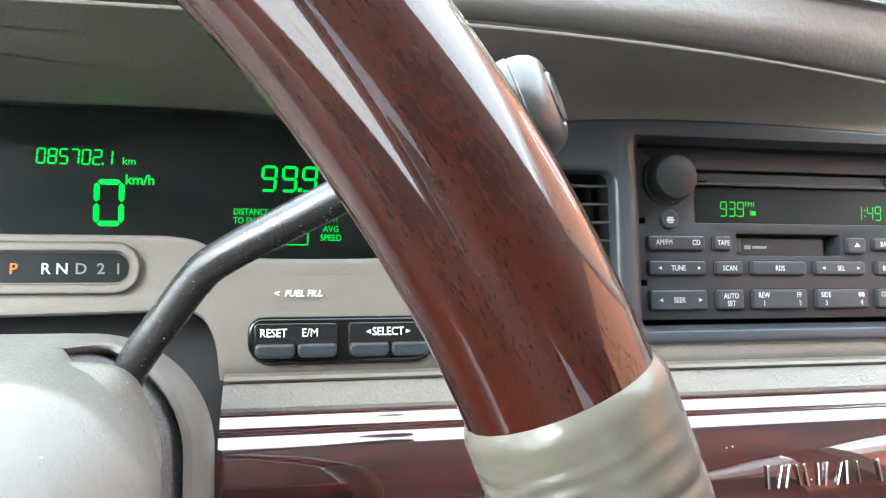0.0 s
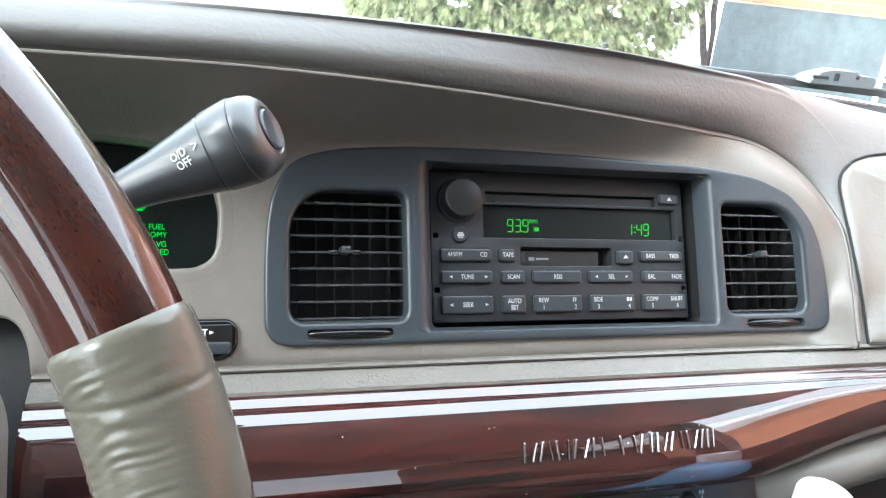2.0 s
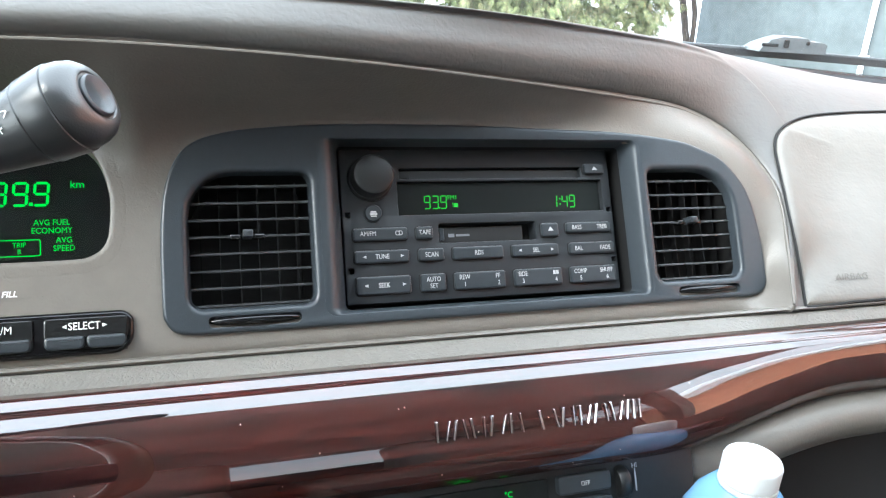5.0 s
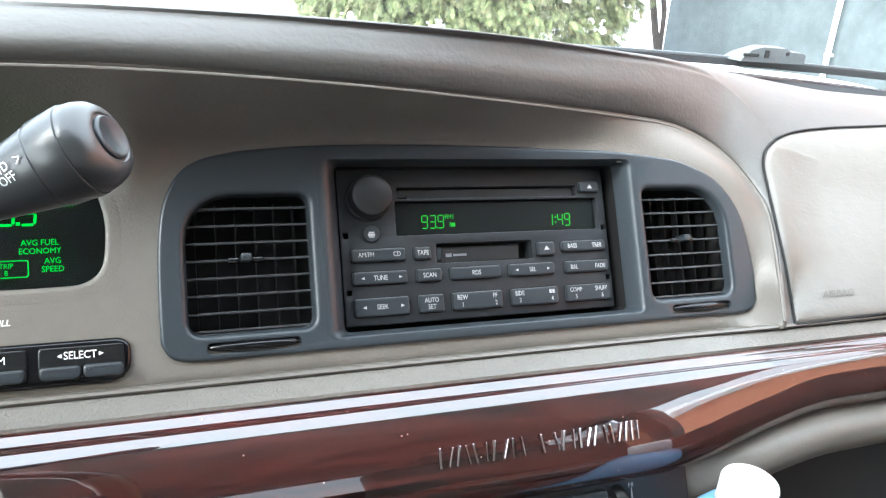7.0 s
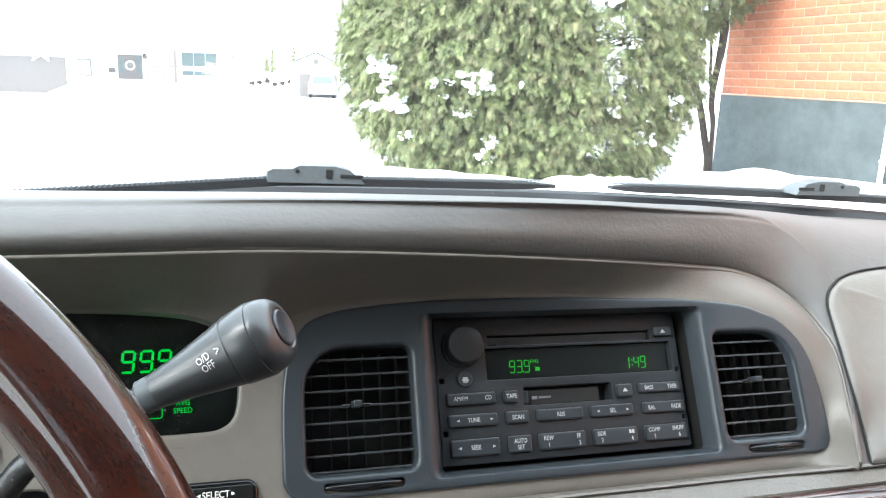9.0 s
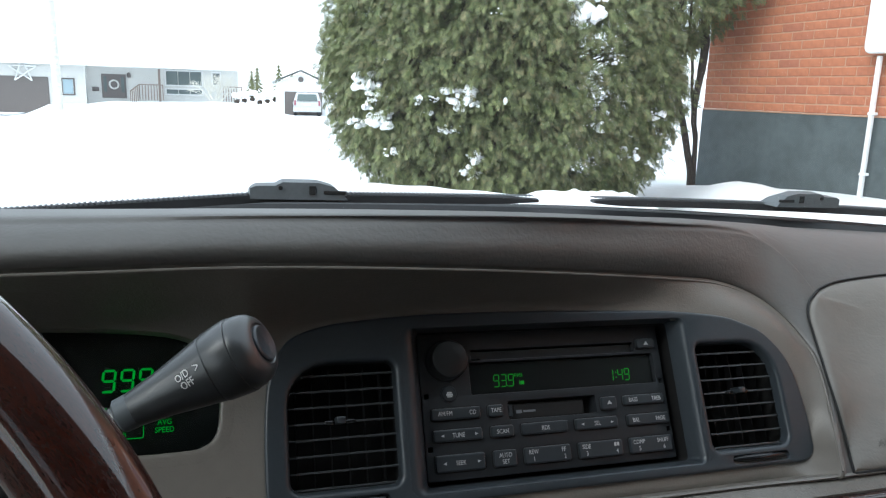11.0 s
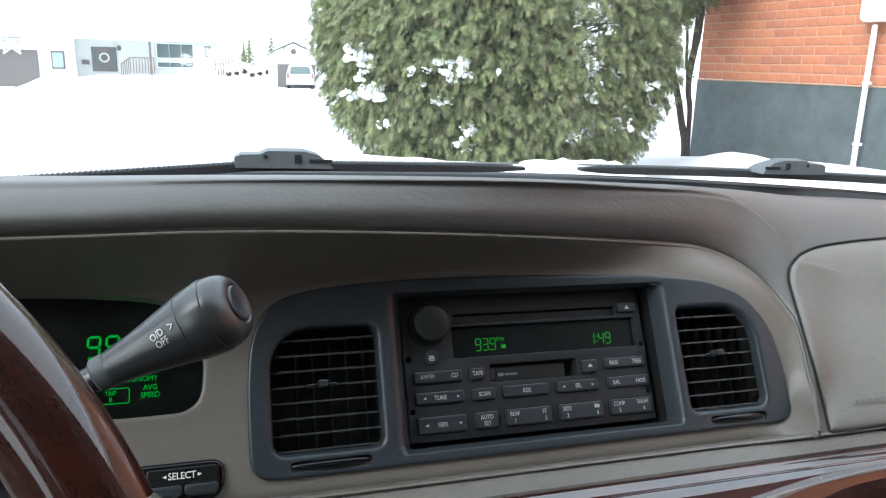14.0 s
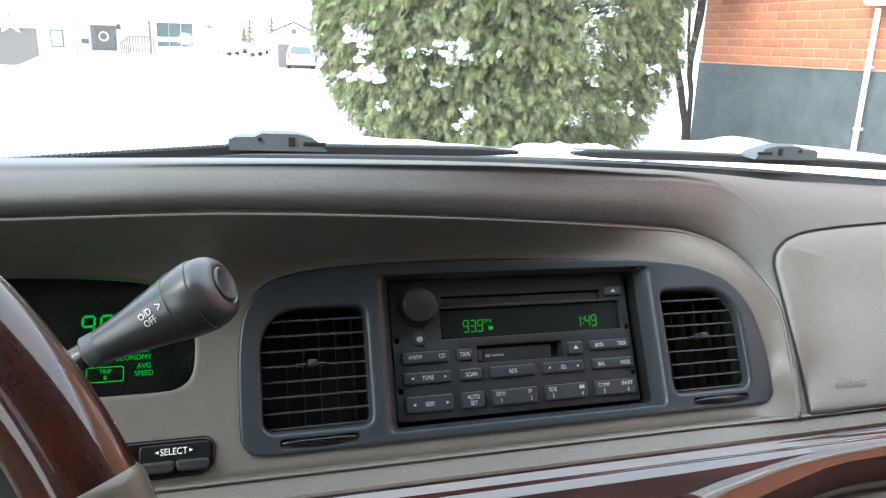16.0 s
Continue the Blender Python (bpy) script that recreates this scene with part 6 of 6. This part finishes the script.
def bungalow():
    h = thing("bungalow", HOUSE, "low pale bungalow across the street with a snowy roof", "house")
    xl, xc, xr = hx(-17.5), hx(-7.9), hx(2.4)
    top, base = hz(1.05), hz(-2.2)
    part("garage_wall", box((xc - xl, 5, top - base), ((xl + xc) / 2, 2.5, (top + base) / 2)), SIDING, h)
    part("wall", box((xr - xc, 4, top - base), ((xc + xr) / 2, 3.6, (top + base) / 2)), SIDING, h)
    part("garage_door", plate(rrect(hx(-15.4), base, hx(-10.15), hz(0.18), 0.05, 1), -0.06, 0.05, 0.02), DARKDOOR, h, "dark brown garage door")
    far_window(h, hx(-9.41), hz(-1.0), hx(-8.57), hz(0.15), frame_mat=DARKDOOR, pane_mat=PALEPANE)
    star = bmesh.new()
    c, r = Vector((hx(-11.6), hz(0.60))), 0.95
    pts = [(c.x + r * math.sin(radians(144 * k)), -0.12, c.y + r * math.cos(radians(144 * k))) for k in range(5)]
    for k in range(5):
        tube([pts[k], pts[(k + 1) % 5]], 0.06, 6, star)
    part("star_ornament", star, WHITEP, h, "white star ornament")
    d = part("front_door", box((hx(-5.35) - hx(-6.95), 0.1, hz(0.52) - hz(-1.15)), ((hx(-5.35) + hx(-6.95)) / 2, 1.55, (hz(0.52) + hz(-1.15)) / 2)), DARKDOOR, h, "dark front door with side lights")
    for a in (-6.72, -5.58):
        part("side_light", box((0.22, 0.05, 1.2), (hx(a), 1.49, hz(-0.2))), PANE, d)
    wr = bmesh.new()
    tube([(hx(-6.15) + 0.32 * math.cos(t), 1.46, hz(-0.2) + 0.32 * math.sin(t)) for t in np.linspace(0, 6.2832, 17)], 0.07, 6, wr)
    part("wreath", wr, SIDING, d)
    part("mailbox", box((0.5, 0.2, 0.32), (hx(-7.35), 1.5, hz(-0.55)), 0.04), DARKDOOR, h)
    part("porch_lamp", lathe([(0.0, 0), (0.14, 0.02), (0.16, 0.2), (0.10, 0.36), (0.0, 0.42)], 10), DARKDOOR, h).matrix_basis = pose(hx(-5.15), 1.4, hz(0.3))
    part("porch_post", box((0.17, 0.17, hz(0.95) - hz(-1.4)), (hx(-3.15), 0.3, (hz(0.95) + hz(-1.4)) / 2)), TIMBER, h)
    for k in range(6):                      # rail beside the steps, going down
        u = k / 5
        xx, zz = hx(-5.1) + (hx(-4.5) - hx(-5.1)) * u, hz(-0.62) + (hz(-0.15) - hz(-0.62)) * u
        part("baluster", box((0.07, 0.06, 1.2), (xx, 0.2, zz - 0.58)), TIMBER, h)
    part("rail", tube([(hx(-5.1), 0.2, hz(-0.62)), (hx(-4.5), 0.2, hz(-0.15))], 0.05, 6), TIMBER, h)
    for a, b in ((-4.5, -2.95), (1.2, 2.5)):
        z1 = hz(-0.15)
        part("rail", box((hx(b) - hx(a), 0.08, 0.08), ((hx(a) + hx(b)) / 2, 0.2, z1)), TIMBER, h)
        n = max(3, int((hx(b) - hx(a)) / 0.2))
        for i in range(n + 1):
            part("baluster", box((0.07, 0.06, 1.2), (hx(a) + (hx(b) - hx(a)) * i / n, 0.2, z1 - 0.58)), TIMBER, h)
    far_window(h, hx(-2.75), hz(-0.2), hx(-0.1), hz(0.95), 2, 1.52)
    far_window(h, hx(-2.75), hz(-0.85), hx(-0.1), hz(-0.35), 2, 1.50)
    far_window(h, hx(0.5), hz(-0.1), hx(1.2), hz(0.9), 0, 1.52)
    rows = [[Vector((x, y, z)) for y, z in ((-0.9, top - 0.05), (-0.9, top + 0.28), (4.2, top + 2.3), (9, top + 0.3))] for x in (xl - 0.6, xr + 0.6)]
    part("roof", loft(rows), SNOW, h, "thick snow on the roof", smooth=False)
    for a, w, z in ((-2.53, 0.6, 3.75), (1.45, 1.6, 3.5)):
        part("chimney", box((w, 0.6, 1.2), (hx(a), 4.2, hz(z) - 0.55), 0.04), SIDING, h)
    return h


def small_garage():
    m = pose(STAND.x, STAND.y, 0, 0, 0, -6.6) @ pose(0, 56, 0)
    g = thing("detached_garage", m, "small white gabled garage with a dark open door", "garage")

    def gx(a):
        return 56 * math.tan(radians(a - 6.6))

    def gz(e):
        return STAND.z + 56 * math.tan(radians(e))
    x0, x1, zb = gx(4.9), gx(8.6), gz(-2.6)
    part("wall", plate([(x0, zb), (x1, zb), (x1, gz(0.25)), ((x0 + x1) / 2, gz(1.0)), (x0, gz(0.25))], 0, 6, 0.02), WHITEP, g)
    # Flat sheet on the wall; its dark colour paints the doorway's inner shade.
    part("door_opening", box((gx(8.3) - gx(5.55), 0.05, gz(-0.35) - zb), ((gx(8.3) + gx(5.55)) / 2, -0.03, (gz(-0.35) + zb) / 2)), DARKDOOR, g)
    for s in (-1, 1):
        xm = (x0 + x1) / 2
        part("roof_slope", loft([[Vector((xm, y, gz(1.0) + 0.25)), Vector((xm + s * (x1 - x0) * 0.56, y, gz(0.15) + 0.2)), Vector((xm + s * (x1 - x0) * 0.56, y, gz(0.15)))] for y in (-0.4, 6.2)]), SNOW, g, smooth=False)
    part("gable_vent", lathe([(0, 0), (0.2, 0), (0.2, 0.05), (0, 0.05)], 12), DARKDOOR, g).matrix_basis = pose((x0 + x1) / 2, 0.0, gz(0.55), 90)
    return g


def suv():
    m = pose(STAND.x, STAND.y, 0, 0, 0, -7.2) @ pose(0, 51, 0)
    c = thing("parked_suv", m @ pose(0, 0, STAND.z + 51 * math.tan(radians(-2.2))), "silver SUV parked before the garage, seen from behind", "car")
    w = 0.92
    prof = [(0.0, -w, 0.35), (0.0, -w, 0.95), (0.15, -w * 0.98, 1.02), (0.45, -w * 0.80, 1.55), (0.75, -w * 0.74, 1.62)]
    rows = []
    for k in (-1, 1):
        rows.append([Vector((k * abs(b), a, z)) for a, b, z in prof] + [Vector((k * w * 0.74, 3.0, 1.6)), Vector((k * w * 0.95, 3.6, 1.0)), Vector((k * w, 4.6, 0.85)), Vector((k * w, 4.6, 0.35))])
    bm = loft(rows)
    for r in (0, 1):
        n = len(rows[0])
        bm.verts.ensure_lookup_table()
        bm.faces.new([bm.verts[r * n + i] for i in range(n)])
    part("body", bm, SUV, c, angle=20)
    part("rear_window", loft([[Vector((-0.68, 0.14, 1.06)), Vector((0.68, 0.14, 1.06))], [Vector((-0.60, 0.41, 1.50)), Vector((0.60, 0.41, 1.50))]]), PANE, c).location = (0, -0.03, 0)
    part("bumper", box((1.84, 0.2, 0.28), (0, -0.02, 0.48), 0.06), SUV, c)
    part("plate_panel", box((0.45, 0.03, 0.14), (0, -0.02, 0.82), 0.01), WHITEP, c)
    for s in (-1, 1):
        part("tail_light", box((0.13, 0.06, 0.34), (s * 0.80, -0.01, 0.92), 0.02), PURPLE, c, "red tail light")
        for y in (0.75, 3.6):
            t = part("wheel", lathe([(0, -0.11), (0.30, -0.11), (0.34, -0.08), (0.34, 0.08), (0.30, 0.11), (0, 0.11)], 20), RUBBER, c)
            t.matrix_basis = pose(s * 0.80, y, 0.34, 0, 90, 0)
    return c


def utility_pole():
    p = at(-9.72, 0, 30)
    u = thing("utility_pole", Matrix.Translation((p.x, p.y, 0)), "pale wooden utility pole", "pole")
    part("shaft", tube([(0.06, 0, -0.6), (0.0, 0, 4.0), (-0.05, 0, 9.0)], [0.15, 0.14, 0.11], 12), POLEW, u)
    part("band", tube([(0.03, 0, 2.6), (0.03, 0, 2.66)], 0.155, 12), WHITEP, u)
    return u


def bare_shrub():
    p = at(0.55, 0, 50)
    t = thing("bare_shrub", Matrix.Translation((p.x, p.y, -0.4)), "leafless shrub with snow along its branches", "shrub")
    rng = random.Random(21)

    def grow(bm, a, d, ln, r, n):
        b = a + d * ln
        m = a.lerp(b, 0.5) + Vector((rng.uniform(-.1, .1), 0, rng.uniform(-.05, .1))) * ln
        tube([a, m, b], [r, r * 0.8, r * 0.55], 5, bm)
        if n:
            for _ in range(3):
                grow(bm, a.lerp(b, rng.uniform(0.5, 1)), (d + Vector((rng.uniform(-.9, .9), rng.uniform(-.5, .5), rng.uniform(-.5, .35)))).normalized(), ln * rng.uniform(0.55, 0.8), r * 0.6, n - 1)
    bm = bmesh.new()
    for k in range(6):
        grow(bm, Vector((rng.uniform(-.2, .2), 0, 0)), Vector((rng.uniform(-.8, .8), 0.1, 1)).normalized(), 1.15, 0.042, 4)
    part("branches", bm, POLEW, t)
    return t


def far_conifer(az, el, d, tall):
    p = at(az, el, d)
    t = thing("far_conifer", Matrix.Translation((p.x, p.y, p.z - tall)), "dark spruce in the distance behind the houses", "tree", group="far conifers")
    part("trunk", tube([(0, 0, 0), (0, 0, tall * 0.9)], [0.18, 0.05], 7), BARK, t)
    bm = bmesh.new()
    rng = random.Random(int(az * 10))
    n = 11
    for k in range(n):
        z = tall * (0.12 + 0.86 * k / n)
        r = tall * 0.19 * (1 - k / n) + 0.15
        for j in range(9):
            a = 2 * math.pi * (j + rng.random()) / 9
            q = r * rng.uniform(0.6, 1.15)
            s = Vector((-math.sin(a), math.cos(a), 0)) * r * 0.25
            o = Vector((math.cos(a) * q, math.sin(a) * q, z - q * 0.35))
            c = Vector((0, 0, z + tall * 0.05))
            bm.faces.new([bm.verts.new(v) for v in (c, o + s, o - Vector((0, 0, 0.2)), o - s)])
    part("crown", bm, LEAF, t, smooth=False)
    return t


def snowy_hedge():
    p = at(4.3, -1.3, 58)
    t = thing("snowy_hedge", Matrix.Translation(p), "low dark hedge under caps of snow", "hedge")
    bm, bs = bmesh.new(), bmesh.new()
    for i in range(9):
        lump(bm, (-2.2 + i * 0.55, 0, 0.12 + 0.1 * (i % 3)), 0.20, i, (1, 1, 0.8))
        lump(bs, (-2.2 + i * 0.55, -0.1, 0.55 + 0.12 * (i % 3)), 0.40, i + 20, (1, 1, 0.6))
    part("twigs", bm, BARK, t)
    part("snow_caps", bs, SNOW, t)
    return t


bush, bush_front = cedar_bush()
bush_snow(bush_front)
stem_tree()
board_on_post()
bungalow()
small_garage()
suv()
utility_pole()
bare_shrub()
snowy_hedge()
for az, el, d, tall in ((5.15, 1.75, 120, 7), (3.6, 1.5, 120, 6.5), (3.2, 1.2, 130, 5), (6.1, 1.1, 125, 4)):
    far_conifer(az, el, d, tall)
house_wall()
